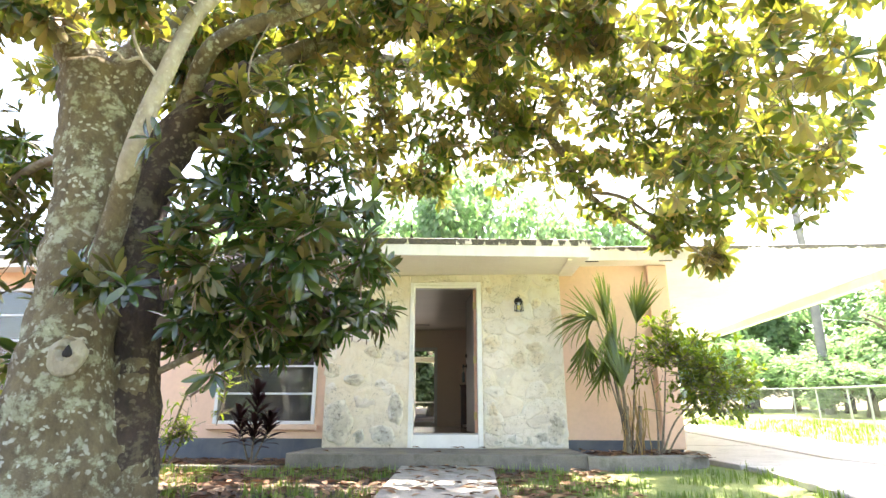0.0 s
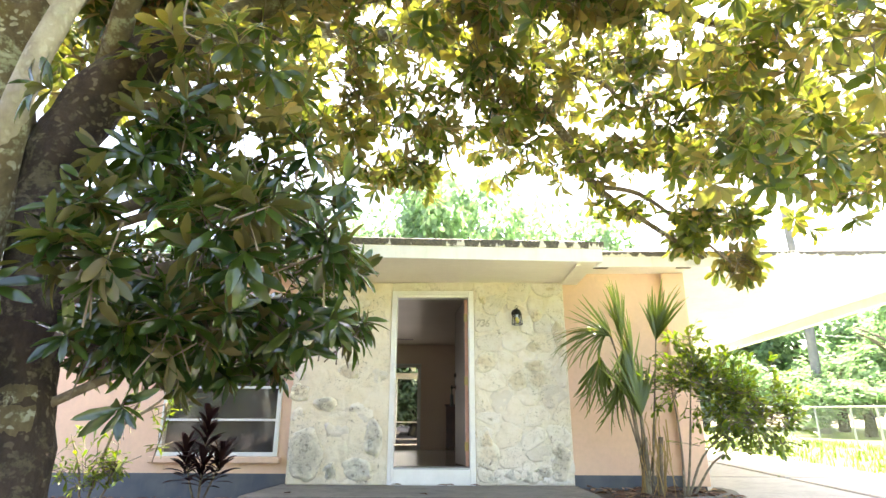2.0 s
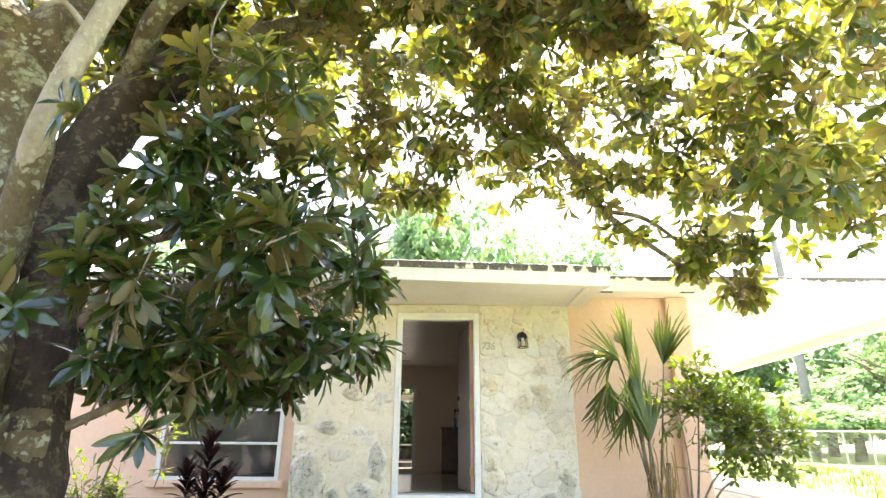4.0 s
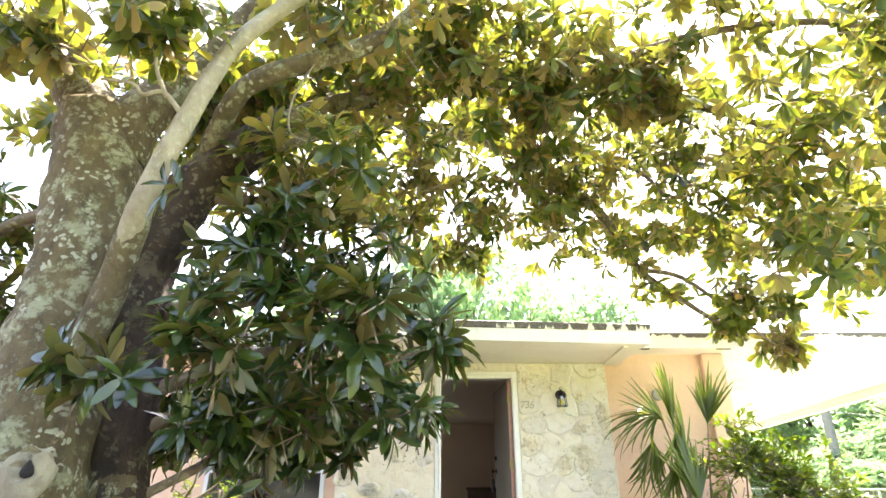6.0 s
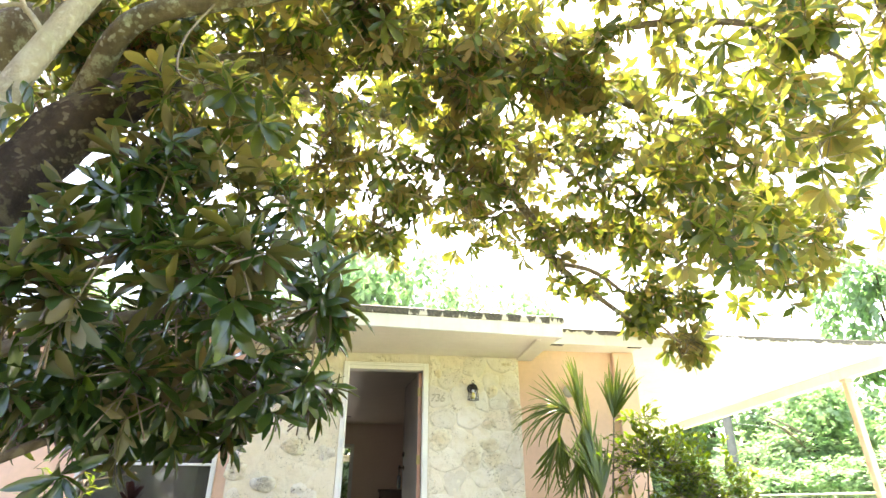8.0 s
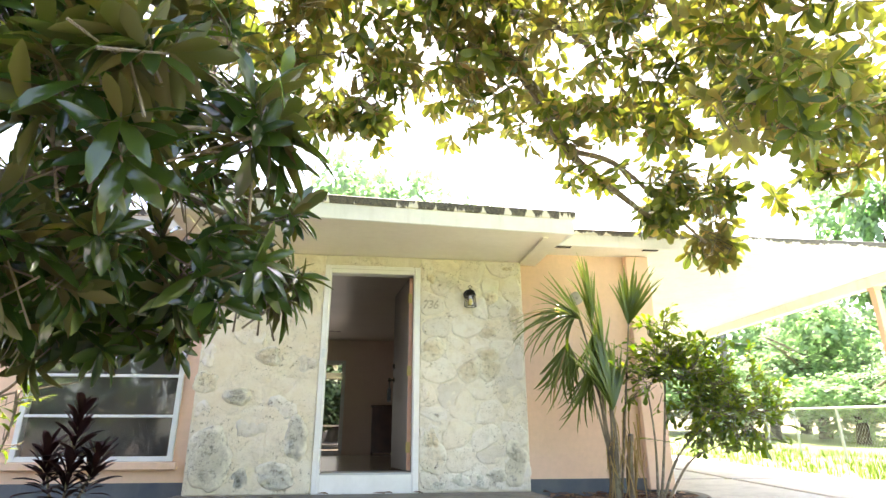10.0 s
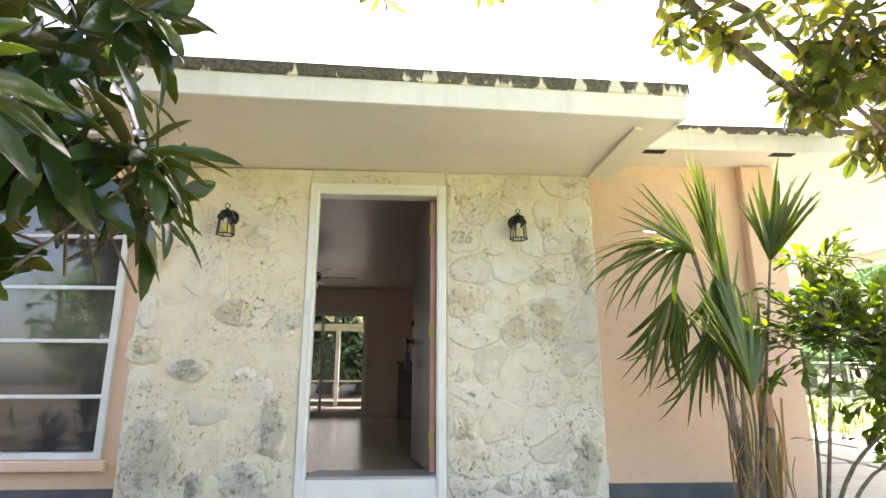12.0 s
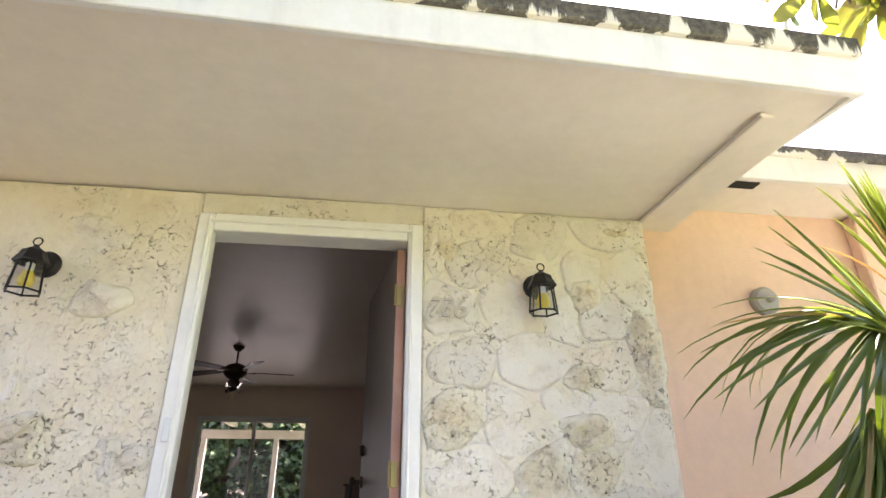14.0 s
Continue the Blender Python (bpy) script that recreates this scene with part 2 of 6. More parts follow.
def bark(name, base, lichen, amount, dark):
    m, n, l, b = mat(name, base, 0.9)
    co = coords(n, l)
    f = ramp(n, [(0.35, dark), (0.65, base)])
    l.new(noisy(n, l, coords(n, l, (1, 1, 0.5)), 9, 8, 0.7), f.inputs[0])
    v = node(n, "ShaderNodeTexVoronoi", Scale=20.0)
    w = node(n, "ShaderNodeTexNoise", Scale=7.0, Detail=5.0)
    l.new(co, w.inputs["Vector"])
    wob = mixer(n, l, 0.16, co, w.outputs[1])
    l.new(wob, v.inputs["Vector"])
    s = ramp(n, [(0.26, (1, 1, 1)), (0.36, (0, 0, 0))])
    l.new(v.outputs["Distance"], s.inputs[0])
    q = ramp(n, [(0.42, (0, 0, 0)), (0.58, (amount,) * 3)])
    l.new(noisy(n, l, co, 2.2, 4, 0.6), q.inputs[0])
    spots = mixer(n, l, 1.0, s.outputs[0], q.outputs[0], 'MULTIPLY')
    patch = ramp(n, [(0.52, (0, 0, 0)), (0.60, (amount * 0.8,) * 3)])
    l.new(noisy(n, l, co, 5.5, 8, 0.75), patch.inputs[0])
    c = mixer(n, l, spots, f.outputs[0], lichen)
    c = mixer(n, l, patch.outputs[0], c, (lichen[0] * 0.8, lichen[1] * 0.85, lichen[2] * 0.7))
    l.new(c, b.inputs["Base Color"])
    n1 = bumped(n, l, b, noisy(n, l, co, 38, 8, 0.75), 0.9, 0.02)
    bumped(n, l, b, noisy(n, l, co, 6, 5, 0.6), 0.5, 0.05, n1)
    return m


M["bark"] = bark("lichened_bark", (0.15, 0.122, 0.062), (0.40, 0.41, 0.33), 0.85, (0.062, 0.048, 0.025))
# darker copy of the bark above, with shade put into its colour
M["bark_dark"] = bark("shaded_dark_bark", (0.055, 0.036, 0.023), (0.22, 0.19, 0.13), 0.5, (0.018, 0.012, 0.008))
M["bark_pale"] = bark("pale_smooth_bark", (0.36, 0.33, 0.24), (0.44, 0.42, 0.33), 0.5, (0.24, 0.21, 0.15))
M["twig"] = bark("grey_twig_bark", (0.25, 0.20, 0.14), (0.38, 0.34, 0.26), 0.5, (0.14, 0.11, 0.08))


def ground_material(name, lawned=True):
    m, n, l, b = mat(name, (0.1, 0.08, 0.05), 0.95)
    co = coords(n, l)
    soil = ramp(n, [(0.3, (0.045, 0.032, 0.022)), (0.7, (0.11, 0.08, 0.055))])
    l.new(noisy(n, l, co, 14, 8, 0.75), soil.inputs[0])
    lawn = ramp(n, [(0.3, (0.10, 0.15, 0.035)), (0.7, (0.21, 0.25, 0.08))])
    l.new(noisy(n, l, co, 6, 8, 0.75), lawn.inputs[0])
    s = n.new("ShaderNodeSeparateXYZ")
    l.new(co, s.inputs[0])
    e = n.new("ShaderNodeMath")
    e.operation = 'MULTIPLY_ADD'
    l.new(noisy(n, l, co, 2.0, 6, 0.6), e.inputs[0])
    e.inputs[1].default_value = 3.0
    l.new(s.outputs[0], e.inputs[2])
    r = ramp(n, [(0.48, (0, 0, 0)), (0.56, (1, 1, 1))])
    k = node(n, "ShaderNodeMapRange")
    k.inputs[1].default_value, k.inputs[2].default_value = -4, 8
    l.new(e.outputs[0], k.inputs[0])
    l.new(k.outputs[0], r.inputs[0])
    c = mixer(n, l, r.outputs[0] if lawned else 0.0, soil.outputs[0], lawn.outputs[0])
    l.new(c, b.inputs["Base Color"])
    bumped(n, l, b, noisy(n, l, co, 30, 8, 0.7), 0.8, 0.03)
    return m


M["ground"] = ground_material("soil_and_lawn")
M["soil"] = ground_material("planting_soil", False)
M["pole"] = painted("weathered_pole_wood", (0.26, 0.24, 0.22), (0.18, 0.17, 0.16), 0.9, 3, 50, 0.7, 0.5)
M["iron"] = mat("aged_black_metal", (0.02, 0.017, 0.015), 0.5, 0.6)[0]
M["brass"] = mat("dull_brass", (0.42, 0.33, 0.14), 0.4, 0.9)[0]
M["bronze"] = mat("dark_bronze", (0.05, 0.035, 0.022), 0.4, 0.8)[0]
M["galv"] = mat("galvanised_steel", (0.45, 0.46, 0.47), 0.45, 0.7)[0]
M["bulb"] = mat("yellow_bug_bulb", (0.85, 0.68, 0.06), 0.3)[0]
M["bulb_white"] = mat("white_bulb", (0.85, 0.85, 0.85), 0.25)[0]
M["number"] = painted("tarnished_number_metal", (0.52, 0.47, 0.37), (0.40, 0.36, 0.27), 0.5, 20, 90, 0.5, 0.2)
# near-black that paints the shade inside the trunk hole and the eaves vents
M["dark"] = mat("opening_shade_black", (0.012, 0.011, 0.01), 0.9)[0]
M["grey_plastic"] = mat("grey_fixture_paint", (0.35, 0.33, 0.30), 0.6)[0]


def glass_material(name, rough, tint):
    m, n, l, b = mat(name, tint, rough)
    b.inputs["Transmission Weight"].default_value = 1.0
    b.inputs["IOR"].default_value = 1.45
    return m


M["glass"] = glass_material("window_glass", 0.02, (0.9, 0.93, 0.92))
M["lamp_glass"] = glass_material("seedy_lamp_glass", 0.12, (0.92, 0.92, 0.88))


def screen_material():
    """Fine insect screen: dark mesh, half open."""
    m, n, l, b = mat("insect_screen", (0.03, 0.032, 0.03), 0.7)
    t = n.new("ShaderNodeBsdfTransparent")
    x = n.new("ShaderNodeMixShader")
    x.inputs[0].default_value = 0.45
    l.new(t.outputs[0], x.inputs[1])
    l.new(b.outputs[0], x.inputs[2])
    l.new(x.outputs[0], n["Material Output"].inputs[0])
    return m


M["screen"] = screen_material()


def terrazzo():
    m, n, l, b = mat("terrazzo_floor", (0.3, 0.25, 0.2), 0.22)
    v = node(n, "ShaderNodeTexVoronoi", Scale=70.0)
    l.new(coords(n, l), v.inputs["Vector"])
    c = mixer(n, l, 0.25, (0.30, 0.26, 0.20), v.outputs["Color"], 'OVERLAY')
    l.new(c, b.inputs["Base Color"])
    return m


M["terrazzo"] = terrazzo()


def wire_material():
    """Chain-link mesh as seen from afar: a lattice of thin diagonal wires."""
    m, n, l, b = mat("chain_link_mesh", (0.5, 0.5, 0.5), 0.5, 0.6)
    return m


M["wire"] = wire_material()


# ---- builders ----
def link(name, bm, material=None, parent=None, label="", kind=""):
    me = bpy.data.meshes.new(name)
    bmesh.ops.recalc_face_normals(bm, faces=bm.faces)
    bm.to_mesh(me)
    bm.free()
    if material:
        me.materials.append(material)
    ob = new(name, me)
    ob.parent = parent
    return tagged(ob, label, kind=kind)


def part(name, bm, material, parent, label=""):
    return link(name, bm, material, parent, label)


def thing(name, x, y, z, label, category, group="", kind=""):
    ob = new(name)
    ob.empty_display_size = 0.1
    ob.location = (x, y, z)
    return tagged(ob, label, category, group, kind)


def box(x0, x1, y0, y1, z0, z1, bevel=0.0, bm=None, seg=1):
    bm = bm or bmesh.new()
    r = bmesh.ops.create_cube(bm, size=1.0)
    for v in r["verts"]:
        v.co = Vector((x0 + (v.co.x + 0.5) * (x1 - x0), y0 + (v.co.y + 0.5) * (y1 - y0), z0 + (v.co.z + 0.5) * (z1 - z0)))
    if bevel:
        ed = list({e for v in r["verts"] for e in v.link_edges})
        bmesh.ops.bevel(bm, geom=ed, offset=bevel, segments=seg, affect='EDGES')
    return bm


def rod(a, b, r0, r1=None, seg=10, bm=None):
    bm = bm or bmesh.new()
    a, b = Vector(a), Vector(b)
    r1 = r0 if r1 is None else r1
    m = Matrix.Translation((a + b) / 2) @ (b - a).to_track_quat('Z', 'Y').to_matrix().to_4x4()
    bmesh.ops.create_cone(bm, cap_ends=True, segments=seg, radius1=r0, radius2=r1, depth=(b - a).length, matrix=m)
    return bm


def lathe(profile, seg=20, bm=None, m=None):
    """Turns a profile of (radius, height) about z."""
    bm = bm or bmesh.new()
    rings = []
    for r, z in profile:
        rings.append([bm.verts.new((max(r, 1e-4) * math.cos(2 * math.pi * i / seg), max(r, 1e-4) * math.sin(2 * math.pi * i / seg), z)) for i in range(seg)])
    for a, b in zip(rings, rings[1:]):
        for i in range(seg):
            bm.faces.new((a[i], a[(i + 1) % seg], b[(i + 1) % seg], b[i]))
    bm.faces.new(rings[0]), bm.faces.new(rings[-1])
    if m:
        bmesh.ops.transform(bm, matrix=m, verts=[v for r in rings for v in r])
    return bm


def spline(pts, steps):
    """Points along a smooth curve through pts."""
    p = [Vector(q) for q in pts]
    p = [p[0] * 2 - p[1]] + p + [p[-1] * 2 - p[-2]]
    out = []
    for i in range(1, len(p) - 2):
        for k in range(steps):
            t = k / steps
            out.append(0.5 * (2 * p[i] + (p[i + 1] - p[i - 1]) * t + (2 * p[i - 1] - 5 * p[i] + 4 * p[i + 1] - p[i + 2]) * t * t + (3 * p[i] - p[i - 1] - 3 * p[i + 1] + p[i + 2]) * t ** 3))
    return out + [p[-2]]


def tube(pts, radii, seg=12, steps=5, rough=0.0, bm=None, lobes=0.0):
    """A tapering, slightly lumpy limb along a smooth curve."""
    bm = bm or bmesh.new()
    path = spline(pts, steps)
    rad = [float(np.interp(i / (len(path) - 1) * (len(radii) - 1), range(len(radii)), radii)) for i in range(len(path))]
    rings = []
    side = Vector((1, 0.2, 0))
    for i, c in enumerate(path):
        d = (path[min(i + 1, len(path) - 1)] - path[max(i - 1, 0)]).normalized()
        side = (side - d * side.dot(d)).normalized()
        up = d.cross(side)
        ring = []
        for k in range(seg):
            a = 2 * math.pi * k / seg
            w = side * math.cos(a) + up * math.sin(a)
            q = c + w * rad[i]
            s = 1 + rough * noise.noise(q * 3.1 + Vector((7, 3, 1))) + rough * 0.5 * noise.noise(q * 8) + lobes * math.sin(3 * a + 1.0) * (1 if i < len(path) * 0.5 else 0.5)
            ring.append(bm.verts.new(c + w * rad[i] * s))
        rings.append(ring)
    for a, b in zip(rings, rings[1:]):
        for k in range(seg):
            f = bm.faces.new((a[k], a[(k + 1) % seg], b[(k + 1) % seg], b[k]))
            f.smooth = True
    bm.faces.new(rings[0]), bm.faces.new(rings[-1])
    return bm


def holed_wall(name, axis, a0, a1, z0, z1, d0, d1, holes, material, label, category="wall"):
    """An upright wall along x or y, from depth d0 to d1, with real openings (a0, a1, z0, z1)."""
    us = sorted({a0, a1, *(h[0] for h in holes), *(h[1] for h in holes)})
    zs = sorted({z0, z1, *(h[2] for h in holes), *(h[3] for h in holes)})
    us, zs = [u for u in us if a0 <= u <= a1], [z for z in zs if z0 <= z <= z1]
    solid = lambda i, j: 0 <= i < len(us) - 1 and 0 <= j < len(zs) - 1 and not any(h[0] < (us[i] + us[i + 1]) / 2 < h[1] and h[2] < (zs[j] + zs[j + 1]) / 2 < h[3] for h in holes)
    bm, seen = bmesh.new(), {}

    def v(u, d, z):
        key = (round(u, 5), round(d, 5), round(z, 5))
        if key not in seen:
            seen[key] = bm.verts.new((u, d, z) if axis == "x" else (d, u, z))
        return seen[key]
    for i in range(len(us) - 1):
        for j in range(len(zs) - 1):
            if not solid(i, j):
                continue
            u, w, p, q = us[i], us[i + 1], zs[j], zs[j + 1]
            for d in (d0, d1):
                bm.faces.new((v(u, d, p), v(w, d, p), v(w, d, q), v(u, d, q)))
            for ok, (s, t, e, g) in ((solid(i - 1, j), (u, p, u, q)), (solid(i + 1, j), (w, p, w, q)), (solid(i, j - 1), (u, p, w, p)), (solid(i, j + 1), (u, q, w, q))):
                if not ok:
                    bm.faces.new((v(s, d0, t), v(e, d0, g), v(e, d1, g), v(s, d1, t)))
    return tagged(link(name, bm, material), label, category, kind="structure")


def slab(name, x0, x1, y0, y1, z0, z1, material, label, category, bevel=0.0, cuts=0, rough=0.0):
    bm = box(x0, x1, y0, y1, z0, z1, bevel)
    if cuts:
        bmesh.ops.subdivide_edges(bm, edges=[e for e in bm.edges if e.calc_length() > 0.3], cuts=cuts, use_grid_fill=True)
        for v in bm.verts:
            v.co += Vector((noise.noise(v.co * 4), noise.noise(v.co * 4 + Vector((9, 0, 0))), noise.noise(v.co * 3 + Vector((0, 9, 0))))) * rough
    return tagged(link(name, bm, material), label, category, kind="structure")


def ground_z(x, y):
    """The lawn falls from the porch towards the street, and rises gently behind and beside the house."""
    z = 0.03 - 0.37 * min(max(6.4 - y, 0), 12) / 6.4
    if y > 8:
        z = 0.03 + 0.042 * min(y - 8, 30)
    return z


LEAF_S = ((0.0, 0.12), (0.35, 0.62), (0.68, 1.0), (0.91, 0.66), (1.0, 0.0))


def leaf_template(fold=0.22, bend=0.25, thick=0.004, stations=LEAF_S, wide=0.36, curl=0.0):
    """Verts and faces of one leaf of length 1 along +x: an upper and an under skin; the faces' skins."""
    vs, fs, skin = [], [], []
    for layer in (0, 1):
        base = len(vs)
        for s, w in stations:
            x, z = (math.sin(curl * s) / curl, (math.cos(curl * s) - 1) / curl) if curl else (s, -bend * s * s)
            z -= thick if layer else 0
            h = w * wide / 2
            vs += [(x, -h, z + fold * h), (x, 0, z), (x, h, z + fold * h)]
        for i in range(len(stations) - 1):
            a = base + 3 * i
            last = stations[i + 1][1] == 0
            for k in (0, 1):
                f = [a + k, a + 3 + k, a + 4 + k, a + 1 + k]
                if last:
                    f = [a + k, a + 4, a + 1 + k]
                fs.append(f if not layer else f[::-1])
                skin.append(layer)
    return np.array(vs), fs, np.array(skin)


def leaves_mesh(name, frames, template, materials):
    """One mesh of many leaves, each the template under one 4 x 4 matrix."""
    vs, fs, skin = template
    n = len(vs)
    mats = np.array([np.array(m) for m in frames])
    hom = np.c_[vs, np.ones(n)]
    allv = np.einsum("kij,nj->kni", mats, hom)[:, :, :3].reshape(-1, 3)
    faces = [tuple(i + k * n for i in f) for k in range(len(mats)) for f in fs]
    me = bpy.data.meshes.new(name)
    me.from_pydata(allv.tolist(), [], faces)
    for m in materials:
        me.materials.append(m)
    me.polygons.foreach_set("material_index", np.tile(skin if len(materials) > 1 else skin * 0, len(mats)).astype(np.int32))
    me.polygons.foreach_set("use_smooth", np.ones(len(faces), dtype=bool))
    me.update()
    return me


def leaf_frame(at, way, up, length, width=1.0):
    """The matrix of a leaf that starts at a point and lies along a way, with its face towards up."""
    x = Vector(way).normalized()
    y = Vector(up).cross(x)
    y = y.normalized() if y.length > 1e-4 else Vector((0, 1, 0))
    z = x.cross(y)
    m = Matrix((x * length, y * length * width, z * length)).transposed().to_4x4()
    m.translation = at
    return m


# ---- ground, paving ----
def build_ground():
    xs = sorted({*np.linspace(-12, 16, 57).round(3), -400, -200, -100, -60, -40, -28, -20, -16, 20, 26, 34, 46, 64, 100, 200, 400})
    ys = sorted({*np.linspace(-4, 36, 81).round(3), -400, -200, -90, -40, -20, -10, 42, 50, 60, 80, 120, 200, 400})
    bm = bmesh.new()
    g = [[bm.verts.new((x, y, ground_z(x, y) + (0.02 * noise.noise(Vector((x, y, 0)) * 0.9) if abs(x) < 30 and abs(y) < 40 else 0))) for x in xs] for y in ys]
    for j in range(len(ys) - 1):
        for i in range(len(xs) - 1):
            bm.faces.new((g[j][i], g[j][i + 1], g[j + 1][i + 1], g[j + 1][i])).smooth = True
    return tagged(link("ground", bm, M["ground"]), "sandy soil and lawn, shaded by the tree and strewn with litter", "ground", kind="structure")


build_ground()
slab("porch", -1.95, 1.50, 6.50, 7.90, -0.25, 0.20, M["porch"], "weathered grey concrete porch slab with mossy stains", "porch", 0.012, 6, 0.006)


def build_walk():
    y, k = 6.46, 0
    walkway = thing("pavement_walk", -0.1, 6.4, 0.05, "old concrete walkway slabs leading to the porch", "walkway", kind="structure")
    for ln in (1.25, 1.3, 1.3, 1.3, 1.3, 1.3):
        bm = box(-0.62, 0.42, y - ln + 0.02, y, -0.10, 0.0, 0.012)
        for v in bm.verts:
            v.co.z += ground_z(0, v.co.y) + 0.045 + 0.008 * noise.noise(v.co * 2)
        ob = link("paving_slab", bm, M["walk"], walkway)
        ob.matrix_parent_inverse = Matrix.Translation(walkway.location).inverted()
        y -= ln


build_walk()


def driveway():
    drive = thing("road_driveway", 5.6, 6, 0, "sunlit pale concrete driveway slabs with grassy joints", "driveway", kind="structure")
    for i in range(2):
        for j in range(5):
            x0, y0 = 3.25 + i * 1.75, 0.6 + j * 3.1
            bm = box(x0, x0 + 1.66, y0, y0 + 3.0, -0.14, 0.0, 0.01)
            bmesh.ops.subdivide_edges(bm, edges=[e for e in bm.edges if abs(e.verts[0].co.y - e.verts[1].co.y) > 1], cuts=4)
            for v in bm.verts:
                v.co.z += ground_z(v.co.x, v.co.y) + 0.06
            ob = link("paving_slab", bm, M["drive"], drive)
            ob.matrix_parent_inverse = Matrix.Translation(drive.location).inverted()


driveway()


def planter():
    bm = bmesh.new()
    pts = spline([(1.46, 6.52, 0), (2.0, 6.60, 0), (2.6, 6.82, 0), (3.0, 7.25, 0), (3.12, 7.86, 0)], 5)
    rings = []
    for i, p in enumerate(pts):
        d = (pts[min(i + 1, len(pts) - 1)] - pts[max(i - 1, 0)]).normalized()
        s = Vector((d.y, -d.x, 0))
        w = 0.008 * noise.noise(p * 5)
        rings.append([bm.verts.new(q) for q in (p + s * 0.07 + Vector((0, 0, -0.2)), p + s * (0.07 + w) + Vector((0, 0, 0.17)), p + s * 0.05 + Vector((0, 0, 0.19 + w)), p - s * 0.05 + Vector((0, 0, 0.19 + w)), p - s * 0.07 + Vector((0, 0, 0.17)), p - s * 0.07 + Vector((0, 0, -0.2)))])
    for a, b in zip(rings, rings[1:]):
        for k in range(5):
            bm.faces.new((a[k], a[k + 1], b[k + 1], b[k]))
    bm.faces.new(rings[0]), bm.faces.new(rings[-1])
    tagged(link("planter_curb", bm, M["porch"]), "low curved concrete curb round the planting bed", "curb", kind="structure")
    bm = bmesh.new()
    nx, ny = 16, 12
    g = [[bm.verts.new((1.47 + 1.6 * i / nx, 6.45 + 1.45 * j / ny, 0.155 + 0.04 * noise.noise(Vector((i * 0.7, j * 0.7, 3))))) for i in range(nx + 1)] for j in range(ny + 1)]
    for j in range(ny):
        for i in range(nx):
            c = g[j][i].co
            if c.y > 6.5 + 0.18 * max(c.x - 1.5, 0) ** 2:
                bm.faces.new((g[j][i], g[j][i + 1], g[j + 1][i + 1], g[j + 1][i])).smooth = True
    bmesh.ops.delete(bm, geom=[v for v in bm.verts if not v.link_faces], context='VERTS')
    tagged(link("planting_bed", bm, M["soil"]), "bare earth in the planting bed beside the porch", "soil", kind="structure")
    slab("bed_edging", -7.9, -1.97, 6.30, 6.40, -0.1, 0.075, M["porch"], "sunken concrete edging along the flower bed", "edging", 0.01, 8, 0.008)


planter()

# ---- house: walls, floor, ceiling, roof ----
DOOR = (-0.69, 0.335, 0.20, 2.486)
W1 = (-3.47, -2.02, 0.50, 2.48)
W2 = (-7.62, -6.13, 0.50, 2.48)
SLIDER = (-2.52, -0.75, 0.38, 2.415)
holed_wall("wall_front", "x", -8.5, 3.0, 0.31, 2.94, 7.87, 8.02, [(DOOR[0], DOOR[1], 0.31, DOOR[3]), W1, W2], M["pink"], "peach-pink stucco front wall with window and door openings")
holed_wall("wall_base", "x", -8.5, 3.0, -0.3, 0.31, 7.86, 8.02, [(DOOR[0], DOOR[1], 0.2, 0.31)], M["slate"], "slate-blue painted base band of the front wall")
holed_wall("wall_right", "y", 8.02, 15.0, -0.3, 2.94, 2.85, 3.0, [], M["pink"], "pink stucco side wall beside the carport")
holed_wall("wall_left", "y", 8.02, 15.0, -0.3, 2.94, -8.5, -8.35, [], M["pink"], "pink stucco end wall")
holed_wall("wall_back", "x", -8.5, 3.0, -0.3, 2.94, 15.0, 15.15, [SLIDER], M["interior"], "plain back wall with a sliding door opening")
holed_wall("wall_partition", "y", 8.02, 15.0, 0.38, 2.88, -4.3, -4.2, [], M["interior"], "plain partition wall of the living room")
holed_wall("wall_partition_2", "y", 8.02, 15.0, 0.38, 2.88, 1.15, 1.25, [], M["interior"], "plain side wall of the living room")
holed_wall("wall_lining", "x", -4.2, 1.15, 0.38, 2.88, 8.025, 8.04, [(DOOR[0], DOOR[1], 0.38, DOOR[3]), W1], M["interior"], "painted inner face of the front wall")
slab("floor", -8.35, 2.85, 8.02, 15.0, 0.2, 0.38, M["terrazzo"], "polished brown terrazzo floor", "floor")
slab("ceiling", -8.35, 2.85, 8.02, 15.0, 2.88, 2.93, M["ceiling"], "dim plastered living room ceiling", "ceiling")
slab("pilaster", 2.74, 3.02, 7.79, 7.868, 0.2, 2.73, M["pink"], "pink stucco corner pilaster", "pilaster", 0.008)


